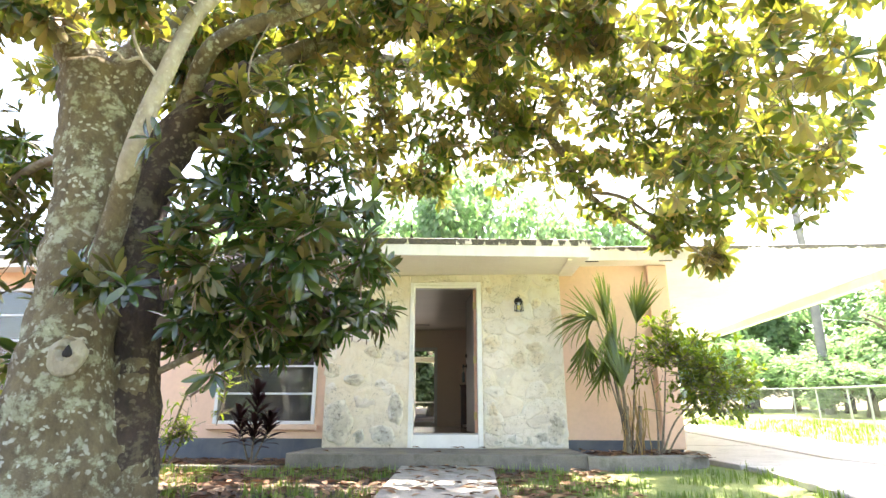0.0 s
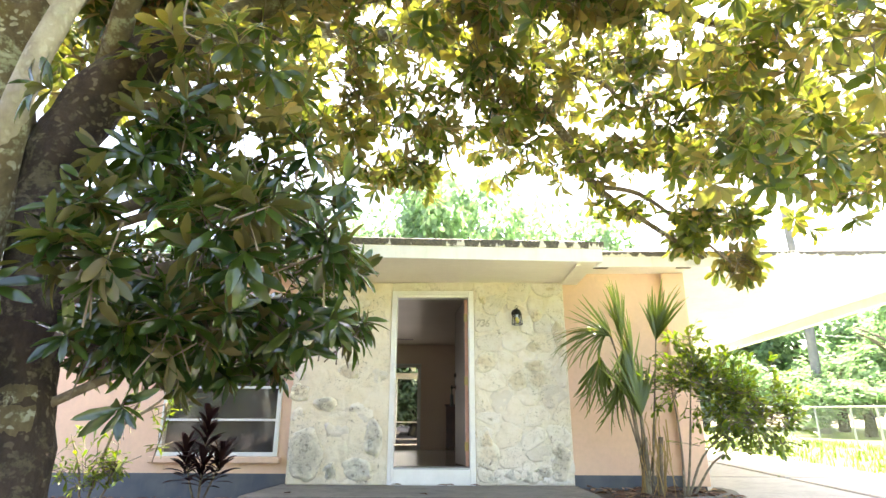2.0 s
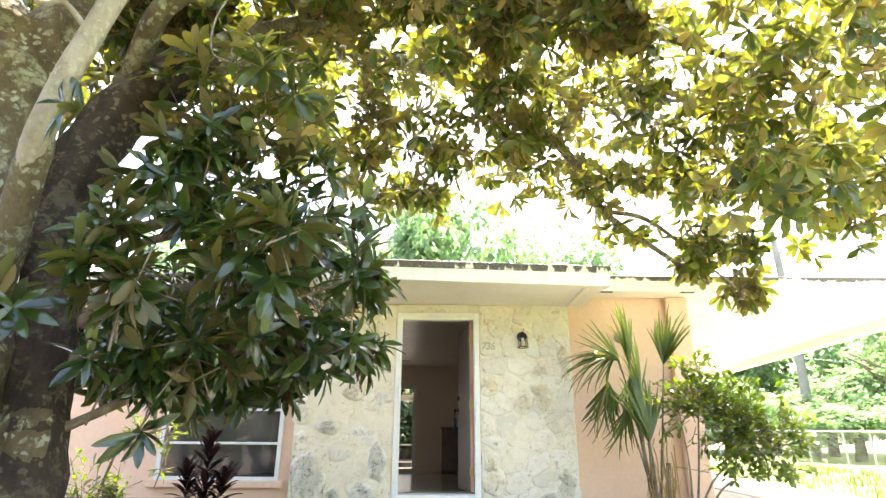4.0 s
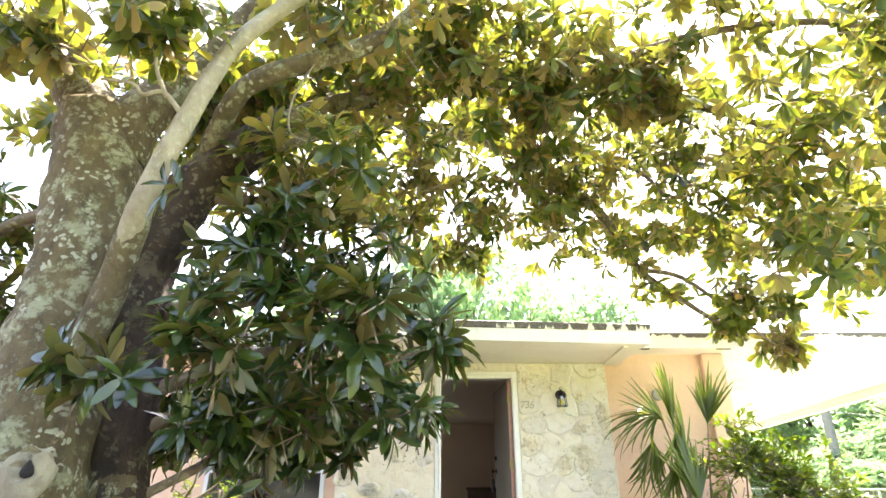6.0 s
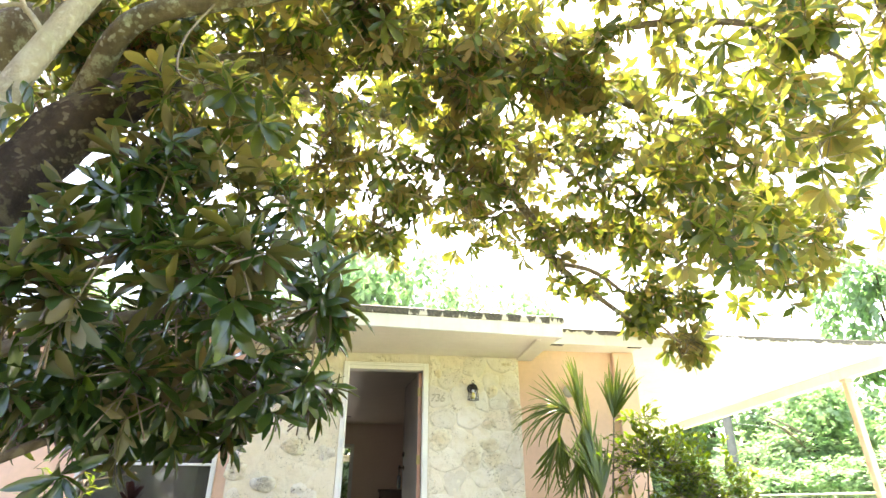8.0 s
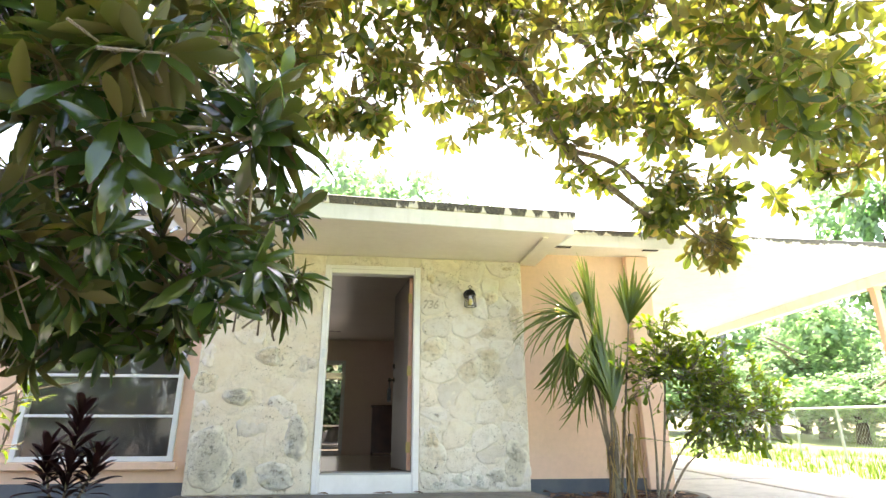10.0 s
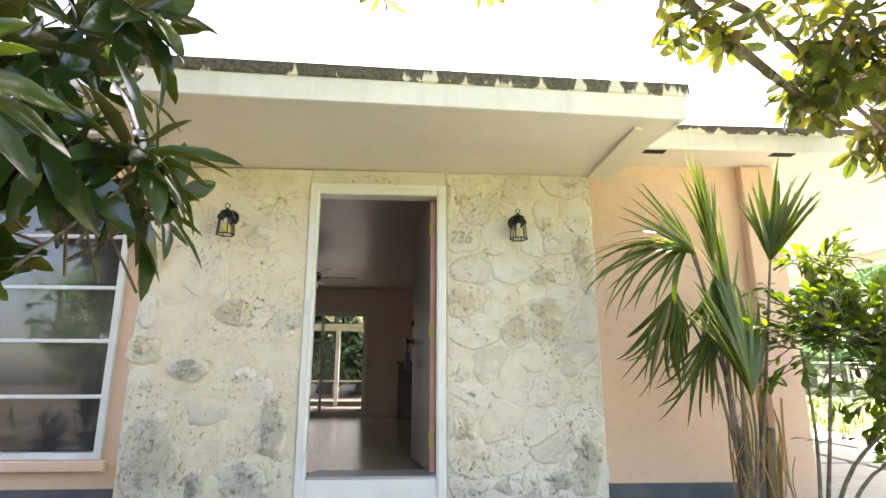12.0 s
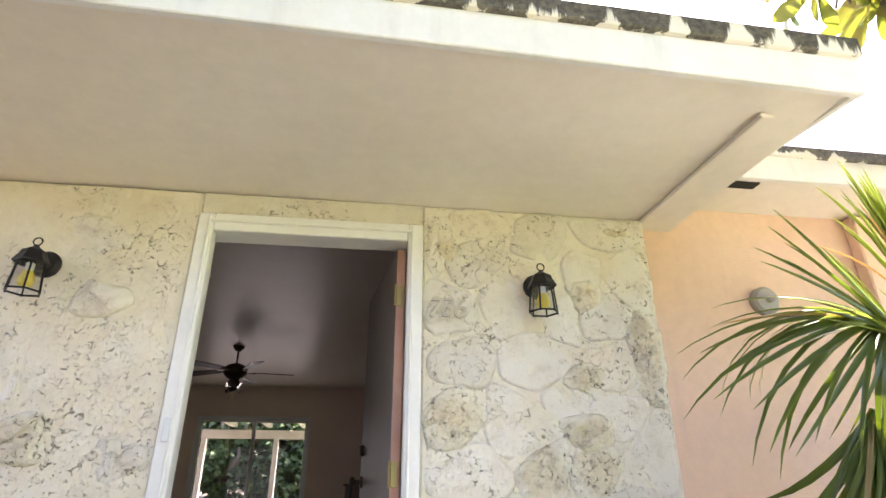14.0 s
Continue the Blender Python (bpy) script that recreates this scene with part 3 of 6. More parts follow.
def roof():
    bm = bmesh.new()
    prof = ((7.50, 2.90), (11.4, 3.86), (15.6, 2.86), (15.6, 2.76), (11.4, 3.74), (7.50, 2.80))
    a = [bm.verts.new((-9.0, y, z)) for y, z in prof]
    b = [bm.verts.new((6.5, y, z)) for y, z in prof]
    for i in range(6):
        bm.faces.new((a[i], a[(i + 1) % 6], b[(i + 1) % 6], b[i]))
    bm.faces.new(a), bm.faces.new(b)
    tagged(link("roof", bm, M["roof"]), "low-pitched grey shingle roof over house and carport", "roof", kind="structure")
    bm = bmesh.new()
    prof = ((6.66, 2.725), (7.498, 2.90), (7.498, 2.80), (6.66, 2.64))
    a = [bm.verts.new((-2.05, y, z)) for y, z in prof]
    b = [bm.verts.new((1.70, y, z)) for y, z in prof]
    for i in range(4):
        bm.faces.new((a[i], a[(i + 1) % 4], b[(i + 1) % 4], b[i]))
    bm.faces.new(a), bm.faces.new(b)
    tagged(link("roof_canopy", bm, M["roof"]), "grey shingle roof over the entrance canopy", "roof", kind="structure")
    # soffit of the canopy, a shallow slope, with side trims
    bm = bmesh.new()
    q = [bm.verts.new(c) for c in ((-2.02, 6.664, 2.635), (1.67, 6.664, 2.550), (1.67, 7.865, 2.594), (-2.02, 7.865, 2.614), (-2.02, 6.664, 2.655), (1.67, 6.664, 2.570), (1.67, 7.865, 2.624), (-2.02, 7.865, 2.624))]
    for f in ((0, 1, 2, 3), (4, 5, 6, 7), (0, 1, 5, 4), (1, 2, 6, 5), (2, 3, 7, 6), (3, 0, 4, 7)):
        bm.faces.new([q[i] for i in f])
    tagged(link("ceiling_canopy", bm, M["cream"]), "cream painted soffit of the entrance canopy", "soffit", kind="structure")
    for x0, x1, drop in ((1.445, 1.50, 0.0), (-1.90, -1.845, 0.06)):
        bm = box(x0, x1, 6.80, 7.74, 0, 0.02, 0.004)
        for v in bm.verts:
            v.co.z += 2.533 + 0.042 * (v.co.y - 6.664) / 1.2 + drop * (7.865 - v.co.y) / 1.2 + drop * 0.25
        tagged(link("trim_soffit", bm, M["cream"]), "cream batten under the canopy soffit", "trim", kind="structure")
    for x0, x1 in ((1.67, 1.70), (-2.05, -2.02)):
        bm = box(x0, x1, 6.662, 7.87, 0, 0.19, 0.004)
        for v in bm.verts:
            v.co.z += (2.535 if x0 > 0 else 2.62) + (0.13 if x0 > 0 else 0.05) * (v.co.y - 6.664) / 1.09
        tagged(link("trim_barge", bm, M["fascia"]), "white painted end board of the canopy", "trim", kind="structure")
    slab("trim_fascia", -2.05, 1.70, 6.63, 6.66, 2.572, 2.735, M["fascia"], "white painted fascia board of the canopy", "fascia", 0.004)
    slab("trim_drip_edge", -2.07, 1.72, 6.605, 6.655, 2.718, 2.795, M["drip"], "white metal drip edge streaked with black mould", "drip edge", 0.006)
    for ob in [o for o in bpy.data.objects if o.name.split(".")[0] in ("trim_fascia", "trim_drip_edge", "roof_canopy")]:
        for v in ob.data.vertices:      # the canopy's front edge hangs a little low at its right end
            v.co.z -= 0.025 * v.co.x * (1 if v.co.y < 7.2 else 0)
    for x0, x1 in ((1.70, 6.5), (-9.0, -2.05)):
        slab("trim_fascia", x0 + 0.003, x1, 7.47, 7.50, 2.72, 2.86, M["fascia"], "white painted fascia board under the eaves", "fascia", 0.004)
        slab("trim_drip_edge", x0 + 0.003, x1, 7.45, 7.497, 2.852, 2.915, M["drip"], "white metal drip edge streaked with black mould", "drip edge", 0.006)
        slab("ceiling_eaves", x0 + 0.003, min(x1, 3.0), 7.502, 7.868, 2.74, 2.76, M["cream"], "cream painted eaves soffit", "soffit")
    slab("ceiling_carport", 3.003, 6.47, 7.502, 15.5, 2.74, 2.77, M["fascia"], "white painted carport ceiling", "ceiling")
    slab("trim_carport_beam", 6.36, 6.5, 7.502, 15.5, 2.60, 2.739, M["fascia"], "white painted edge beam of the carport", "beam", 0.006)
    slab("trim_carport_fascia", 6.501, 6.53, 7.45, 15.6, 2.70, 2.92, M["fascia"], "white painted end fascia of the carport", "fascia", 0.004)
    for x in (1.92, 2.95):
        slab("eaves_vent", x - 0.09, x + 0.09, 7.54, 7.60, 2.733, 2.741, M["dark"], "flat vent plate in the eaves soffit, slot shade painted dark", "vent")


roof()


def carport_post(y):
    p = thing("carport_post", 6.43, y, 0.0, "slim pink-painted wooden post holding up the carport roof", "post", "carport posts")
    m = Matrix.Translation(p.location).inverted()
    for nm, bm in (("shaft", box(6.385, 6.475, y - 0.045, y + 0.045, ground_z(6.4, y) + 0.03, 2.58, 0.006)), ("cap", box(6.37, 6.49, y - 0.06, y + 0.06, 2.56, 2.60, 0.004)), ("base", box(6.37, 6.49, y - 0.06, y + 0.06, ground_z(6.4, y) + 0.0, ground_z(6.4, y) + 0.09, 0.004))):
        part(nm, bm, M["pink"], p).matrix_parent_inverse = m


carport_post(8.3)


# ---- stone facing ----
def cells(x0, x1, z0, z1, nx, nz, seed):
    """An irregular partition of a rectangle into convex cells, each a list of corners."""
    rnd = random.Random(seed)
    pts = []
    for j in range(nz):
        for i in range(nx):
            pts.append((x0 + (i + 0.5 + 0.5 * (j % 2 - 0.5) + rnd.uniform(-0.33, 0.33)) * (x1 - x0) / nx, z0 + (j + 0.5 + rnd.uniform(-0.36, 0.36)) * (z1 - z0) / nz))
    out = []
    for a in pts:
        poly = [(x0, z0), (x1, z0), (x1, z1), (x0, z1)]
        for b in pts:
            if b is a:
                continue
            mx, mz, dx, dz = (a[0] + b[0]) / 2, (a[1] + b[1]) / 2, b[0] - a[0], b[1] - a[1]
            new_poly = []
            for p, q in zip(poly, poly[1:] + poly[:1]):
                s, t = (p[0] - mx) * dx + (p[1] - mz) * dz, (q[0] - mx) * dx + (q[1] - mz) * dz
                if s <= 0:
                    new_poly.append(p)
                if s * t < 0:
                    k = s / (s - t)
                    new_poly.append((p[0] + k * (q[0] - p[0]), p[1] + k * (q[1] - p[1])))
            poly = new_poly
        if len(poly) >= 3:
            out.append((a, poly))
    return out


def stone_mesh(poly, proud, joint, seed, back=0.05, lump=0.012):
    """A rough-faced stone on a wall in the x-z plane, facing -y, from a convex outline."""
    for _ in range(2):      # rounds the corners off
        poly = [q for a, b in zip(poly, poly[1:] + poly[:1]) for q in ((a[0] * 0.75 + b[0] * 0.25, a[1] * 0.75 + b[1] * 0.25), (a[0] * 0.25 + b[0] * 0.75, a[1] * 0.25 + b[1] * 0.75))]
    cx, cz = sum(p[0] for p in poly) / len(poly), sum(p[1] for p in poly) / len(poly)
    rim = []
    for p, q in zip(poly, poly[1:] + poly[:1]):
        ln = math.hypot(q[0] - p[0], q[1] - p[1])
        for k in range(max(1, round(ln / 0.06))):
            t = k / max(1, round(ln / 0.06))
            rim.append((p[0] + t * (q[0] - p[0]), p[1] + t * (q[1] - p[1])))
    bm = bmesh.new()
    rings = []
    for shrink, depth in ((joint, -back), (joint, proud * 0.25), (joint + 0.02, proud * 0.6), (joint + 0.045, proud * 0.9), (joint + 0.085, proud)):
        ring = []
        for x, z in rim:
            d = math.hypot(x - cx, z - cz)
            k = max(0.15, (d - shrink) / d) if d > 1e-4 else 1
            px, pz = cx + (x - cx) * k, cz + (z - cz) * k
            w = Vector((px, seed * 0.37, pz))
            px += 0.022 * noise.noise(w * 9) + 0.03 * noise.noise(w * 4)
            pz += 0.022 * noise.noise(w * 9 + Vector((5, 5, 5))) + 0.03 * noise.noise(w * 4 + Vector((2, 7, 1)))
            ring.append(bm.verts.new((px, -(depth + (lump * noise.noise(w * 11) if depth > 0 else 0)), pz)))
        rings.append(ring)
    for a, b in zip(rings, rings[1:]):
        for i in range(len(a)):
            bm.faces.new((a[i], a[(i + 1) % len(a)], b[(i + 1) % len(a)], b[i])).smooth = True
    mid = bm.verts.new((cx, -(proud + lump * noise.noise(Vector((cx, seed, cz)) * 7)), cz))
    for i in range(len(rings[-1])):
        bm.faces.new((rings[-1][i], rings[-1][(i + 1) % len(rings[-1])], mid)).smooth = True
    return bm


def stone_panel(name, x0, x1, nx, nz, seed, special, proud, joint):
    bed = slab(name, x0, x1, 7.757, 7.869, 0.2, 2.60, M["mortar"], "cream coral-stone facing beside the front door, mouldy near its foot", "stone facing", 0.01, 3, 0.004)
    for i, (c, poly) in enumerate([] if nx == 0 else cells(x0 + 0.005, x1 - 0.005, 0.215, 2.59, nx, nz, seed)):
        pr, m = random.Random(seed * 100 + i).uniform(*proud), M["stone"]
        for (sx, sz, kind) in special:
            if abs(c[0] - sx) < 0.17 and abs(c[1] - sz) < 0.15:
                m = M[kind]
                pr = 0.018 if kind != "stone" else 0.012
        ob = link("stone", stone_mesh(poly, pr, joint, seed * 50 + i, lump=0.009 if m is M["stone"] else 0.02), m, bed)
        ob.location = (0, 7.757, 0)


slab("trim_stone_lintel", -0.6915, 0.3355, 7.757, 7.869, 2.488, 2.60, M["mortar"], "cream coral-stone strip above the door", "stone facing", 0.006, 3, 0.004)


# ---- front door ----
def front_door():
    d = thing("door_1", -0.18, 7.75, 0.2, "white-painted door frame with the door standing open inwards", "door", kind="structure")
    inv = Matrix.Translation(d.location).inverted()

    def add(nm, bm, m, label="", parent=None):
        ob = part(nm, bm, m, parent or d, label)
        if parent is None:
            ob.matrix_parent_inverse = inv
        return ob
    for nm, x0, x1 in (("jamb", -0.69, -0.62), ("jamb", 0.265, 0.335)):
        bm = box(x0, x1, 7.735, 7.80, 0.2, 2.486, 0.005)
        box(x0 + (0.0 if x0 < 0 else 0.03), x1 - (0.03 if x0 < 0 else 0.0), 7.80, 7.92, 0.2, 2.45, 0.004, bm)
        box(x0 + (0.045 if x0 < 0 else 0.012), x1 - (0.012 if x0 < 0 else 0.045), 7.722, 7.736, 0.2, 2.47, 0.004, bm)
        add(nm, bm, M["white"])
    bm = box(-0.62, 0.265, 7.735, 7.80, 2.40, 2.486, 0.005)
    box(-0.66, 0.305, 7.80, 7.90, 2.41, 2.45, 0.004, bm)
    box(-0.64, 0.285, 7.722, 7.736, 2.44, 2.455, 0.004, bm)
    add("head", bm, M["white"])
    bm = box(-0.62, 0.265, 7.742, 7.80, 0.2, 0.372, 0.004)
    add("riser", bm, M["white"], "white painted board below the threshold")
    bm = box(-0.62, 0.265, 7.74, 8.045, 0.372, 0.392, 0.004)
    add("threshold", bm, M["galv"], "worn aluminium threshold")
    bm = box(-0.668, -0.64, 7.716, 7.724, 1.49, 1.58, 0.003)
    add("strike_plate", bm, M["alu"], "small grey door-chime button")
    # the leaf, hinged on the right, swung inwards
    a = math.radians(82)
    hinge = Matrix.Translation((0.220, 7.84, 0.0)) @ Matrix.Rotation(-a, 4, 'Z')
    bm = box(-0.875, 0.0, 0.0, 0.044, 0.40, 2.395, 0.003)
    leaf = add("door_leaf", bm, M["door_paint"], "grey-beige painted flush door leaf")
    leaf.matrix_basis = hinge
    leaf.matrix_parent_inverse = inv
    sub = lambda nm, bm, m, lb="": part(nm, bm, m, leaf, lb)
    sub("edge_strip", box(-0.001, 0.003, 0.002, 0.042, 0.40, 2.395), M["door_edge"], "bare salmon-primed hinge edge")
    for z in (0.62, 1.38, 2.16):
        bm = box(0.001, 0.006, 0.004, 0.034, z - 0.05, z + 0.05, 0.001)
        rod((0.008, -0.004, z - 0.052), (0.008, -0.004, z + 0.052), 0.007, None, 8, bm)
        sub("hinge", bm, M["brass"], "brass butt hinge")
    for sgn, y in ((-1, 0.0), (1, 0.044)):
        m = Matrix.Translation((-0.80, y, 1.36)) @ Matrix.Rotation(radians(-90 * sgn), 4, 'X')
        sub("knob", lathe(((0.030, 0.0), (0.030, 0.008), (0.012, 0.014), (0.011, 0.035), (0.026, 0.045), (0.028, 0.060), (0.016, 0.070)), 16, None, m), M["bronze"], "dark bronze door knob")
        m = Matrix.Translation((-0.80, y, 1.52)) @ Matrix.Rotation(radians(-90 * sgn), 4, 'X')
        sub("deadbolt", lathe(((0.029, 0.0), (0.029, 0.012), (0.022, 0.022), (0.008, 0.024)), 16, None, m), M["bronze"], "dark bronze deadbolt")
    k = new("lockbox", None)
    k.matrix_world = hinge @ Matrix.Translation((-0.80, -0.055, 1.30))
    tagged(k, "black key lockbox hanging from the door knob", "lockbox")
    part("body", box(-0.03, 0.03, -0.02, 0.02, -0.19, -0.03, 0.008, None, 2), M["iron"], k)
    bm = tube([(-0.018, 0, -0.04), (-0.018, 0, 0.02), (0, 0, 0.05), (0.018, 0, 0.02), (0.018, 0, -0.04)], [0.005] * 5, 8, 3)
    part("shackle", bm, M["iron"], k)


front_door()


# ---- windows ----
def awning_window(name, w, label):
    x0, x1, z0, z1 = w
    win = thing(name, (x0 + x1) / 2, 7.87, z0, label, "window", kind="structure")
    inv = Matrix.Translation(win.location).inverted()

    def add(nm, bm, m, parent=None, lb=""):
        ob = part(nm, bm, m, parent or win, lb)
        ob.matrix_parent_inverse = inv if parent is None else Matrix()
        return ob
    bm = bmesh.new()
    for a in ((x0, x0 + 0.05, z0, z1), (x1 - 0.05, x1, z0, z1), (x0 + 0.05, x1 - 0.05, z0, z0 + 0.045), (x0 + 0.05, x1 - 0.05, z1 - 0.045, z1)):
        box(a[0], a[1], 7.84, 7.95, a[2], a[3], 0.004, bm)
    add("window_frame", bm, M["alu"])
    add("window_sill", box(x0 - 0.07, x1 + 0.05, 7.80, 7.868, z0 - 0.075, z0 - 0.002, 0.008), M["pink"], None, "pink stucco sill")
    rails = np.linspace(z0 + 0.03, z1 - 0.03, 6)
    for i, (a, b) in enumerate(zip(rails, rails[1:])):
        sash = add("sash", box(x0 + 0.05, x1 - 0.05, 7.846, 7.878, b - 0.014, b + 0.014, 0.004), M["alu"])
        p = add("pane", box(x0 + 0.052, x1 - 0.052, 7.858, 7.863, a + 0.015, b - 0.015), M["glass"], sash)
        p.visible_shadow = False
    add("screen", box(x0 + 0.05, x1 - 0.05, 7.925, 7.928, z0 + 0.045, z1 - 0.045), M["screen"], None, "grey insect screen")


awning_window("window_1", W1, "white aluminium awning window with five panes in the pink wall")
awning_window("window_2", W2, "white aluminium awning window with five panes behind the tree")


def sliding_door():
    x0, x1, z0, z1 = SLIDER
    s = thing("door_2", (x0 + x1) / 2, 15.0, z0, "aluminium sliding glass door to the back patio", "door", kind="structure")
    inv = Matrix.Translation(s.location).inverted()
    bm = bmesh.new()
    for a in ((x0, x0 + 0.04, z0, z1), (x1 - 0.04, x1, z0, z1), (x0 + 0.04, x1 - 0.04, z0, z0 + 0.03), (x0 + 0.04, x1 - 0.04, z1 - 0.04, z1)):
        box(a[0], a[1], 14.99, 15.12, a[2], a[3], 0.003, bm)
    part("door_frame", bm, M["alu"], s).matrix_parent_inverse = inv
    mid = (x0 + x1) / 2
    for k, (a, b, y) in enumerate(((x0 + 0.04, mid + 0.03, 15.02), (mid - 0.03, x1 - 0.04, 15.06))):
        bm = bmesh.new()
        for q in ((a, a + 0.045, z0 + 0.03, z1 - 0.04), (b - 0.045, b, z0 + 0.03, z1 - 0.04), (a + 0.045, b - 0.045, z0 + 0.03, z0 + 0.10), (a + 0.045, b - 0.045, z1 - 0.09, z1 - 0.04)):
            box(q[0], q[1], y, y + 0.03, q[2], q[3], 0.003, bm)
        p = part("sliding_panel", bm, M["alu"], s)
        p.matrix_parent_inverse = inv
        g = part("pane", box(a + 0.045, b - 0.045, y + 0.012, y + 0.018, z0 + 0.10, z1 - 0.09), M["glass"], p)
        g.visible_shadow = False


sliding_door()


# ---- back patio seen through the house ----
def patio():
    slab("pavement_patio", -5.0, 3.0, 15.16, 18.4, 0.0, 0.36, M["porch"], "grey concrete patio slab behind the house", "patio")
    slab("ceiling_patio", -5.0, 3.0, 15.16, 18.5, 2.80, 2.84, M["fascia"], "white boarded patio ceiling", "ceiling")
    slab("trim_patio_beam", -5.0, 3.0, 18.22, 18.34, 2.33, 2.50, M["fascia"], "white patio header beam", "beam", 0.005)
    for i in range(11):
        x = -4.8 + i * 0.72
        slab("trim_patio_rafter", x, x + 0.09, 15.17, 18.21, 2.55, 2.799, M["fascia"], "white patio rafter", "rafter")
    for x in (-3.2, -1.72, -0.25, 1.2):
        p = thing("patio_post", x, 18.28, 0.36, "white square patio post", "post", "patio posts")
        part("shaft", box(-0.05, 0.05, -0.05, 0.05, 0.0, 1.97, 0.004), M["fascia"], p)
        part("base", box(-0.062, 0.062, -0.062, 0.062, 0.0, 0.08, 0.004), M["fascia"], p)
    slab("trim_patio_rail", -5.0, 3.0, 18.26, 18.30, 1.05, 1.09, M["fascia"], "white screen rail between the patio posts", "rail")
    slab("wall_patio_kick", -5.0, 3.0, 18.25, 18.31, 0.36, 0.58, M["slate"], "dark kick panel below the patio screen", "panel")


patio()


# ---- magnolia ----
tree = thing("magnolia_tree", -2.8, 3.95, -0.2, "large old magnolia with a thick lichen-spotted trunk and low spreading limbs", "tree")
TINV = Matrix.Translation(tree.location).inverted()


def limb(name, pts, radii, m, label="", seg=12, rough=0.12, lobes=0.0, steps=5):
    ob = part(name, tube(pts, radii, seg, steps, rough, None, lobes), m, tree, label)
    ob.matrix_parent_inverse = TINV
    return ob


limb("trunk", [(-2.72, 3.95, -0.55), (-2.80, 3.95, 0.02), (-2.86, 3.95, 0.55), (-2.89, 3.95, 1.15), (-2.91, 3.95, 1.7), (-2.95, 3.95, 2.2), (-3.00, 3.95, 2.65), (-3.06, 3.95, 3.1), (-3.12, 3.95, 3.5)], [0.60, 0.47, 0.38, 0.31, 0.27, 0.26, 0.26, 0.28, 0.30], M["bark"], "grey-brown trunk spotted with pale lichen", 28, 0.2, 0.05, 8)
limb("fork_limb", [(-3.10, 3.95, 3.2), (-3.24, 3.93, 3.62), (-3.48, 3.9, 3.93), (-3.80, 3.9, 4.22), (-4.25, 3.85, 4.6)], [0.24, 0.2, 0.17, 0.15, 0.12], M["bark"], "", 16, 0.15)
limb("fork_limb", [(-2.98, 4.0, 3.2), (-2.85, 4.05, 3.7), (-2.58, 4.1, 4.1), (-2.40, 4.1, 4.5), (-2.2, 4.2, 5.1)], [0.22, 0.17, 0.11, 0.09, 0.06], M["bark"], "", 14, 0.15)
limb("second_stem", [(-2.42, 4.12, -0.5), (-2.47, 4.18, 0.15), (-2.50, 4.25, 0.8), (-2.56, 4.25, 1.3), (-2.64, 4.25, 1.98), (-2.65, 4.25, 2.5), (-2.53, 4.25, 2.94), (-2.21, 4.25, 3.34), (-1.87, 4.3, 3.75)], [0.34, 0.25, 0.2, 0.19, 0.19, 0.19, 0.19, 0.17, 0.12], M["bark_dark"], "leaning second stem, its shade painted into the bark", 18, 0.2, 0.04)
limb("stem_foot", [(-2.40, 4.10, -0.5), (-2.46, 4.17, 0.1), (-2.49, 4.23, 0.6), (-2.53, 4.25, 1.05), (-2.56, 4.25, 1.4)], [0.34, 0.25, 0.205, 0.192, 0.12], M["bark"], "lichen-grey foot of the second stem", 18, 0.2, 0.04)
limb("limb_foot", [(-2.80, 3.90, 1.3), (-2.66, 3.80, 1.68), (-2.53, 3.71, 2.05), (-2.41, 3.57, 2.32), (-2.33, 3.48, 2.50)], [0.05, 0.09, 0.095, 0.088, 0.06], M["bark"], "", 14, 0.15)
limb("pale_limb", [(-2.52, 3.70, 2.08), (-2.38, 3.52, 2.38), (-2.25, 3.43, 2.74), (-2.15, 3.42, 3.10), (-2.07, 3.43, 3.42), (-1.98, 3.45, 3.70), (-1.80, 3.45, 3.95), (-1.58, 3.45, 4.19), (-1.2, 3.4, 4.55)], [0.05, 0.074, 0.07, 0.066, 0.062, 0.058, 0.058, 0.058, 0.05], M["bark_pale"], "smooth pale limb growing up from the trunk", 14, 0.12)
limb("upper_limb", [(-2.4, 4.2, 3.3), (-2.04, 3.85, 3.70), (-1.53, 3.8, 3.92), (-1.03, 3.8, 4.14), (-0.65, 3.8, 4.64), (-0.4, 3.75, 5.2)], [0.09, 0.075, 0.07, 0.07, 0.06, 0.05], M["bark"], "", 12)
limb("long_limb", [(-2.1, 4.25, 3.5), (-1.95, 4.5, 3.75), (-1.70, 5.3, 4.48), (-1.16, 6.0, 5.08), (-0.48, 6.2, 5.07), (0.21, 6.3, 4.89), (0.88, 6.4, 4.51), (1.39, 6.5, 3.95), (1.68, 6.6, 3.41), (2.34, 6.8, 3.0), (2.9, 6.9, 2.65)], [0.13, 0.12, 0.11, 0.095, 0.085, 0.075, 0.065, 0.055, 0.045, 0.03, 0.018], M["bark"], "long arching limb over the front path", 12, 0.1, 0.0, 6)
limb("high_limb", [(-2.1, 4.25, 3.55), (-1.64, 4.9, 4.41), (-0.97, 5.2, 4.79), (-0.2, 5.2, 4.94), (0.34, 5.2, 5.17), (0.94, 5.2, 5.09), (1.49, 5.3, 4.95), (2.4, 5.3, 4.6), (3.2, 5.2, 4.1)], [0.11, 0.10, 0.09, 0.08, 0.075, 0.065, 0.055, 0.04, 0.025], M["bark"], "", 12, 0.1, 0.0, 6)
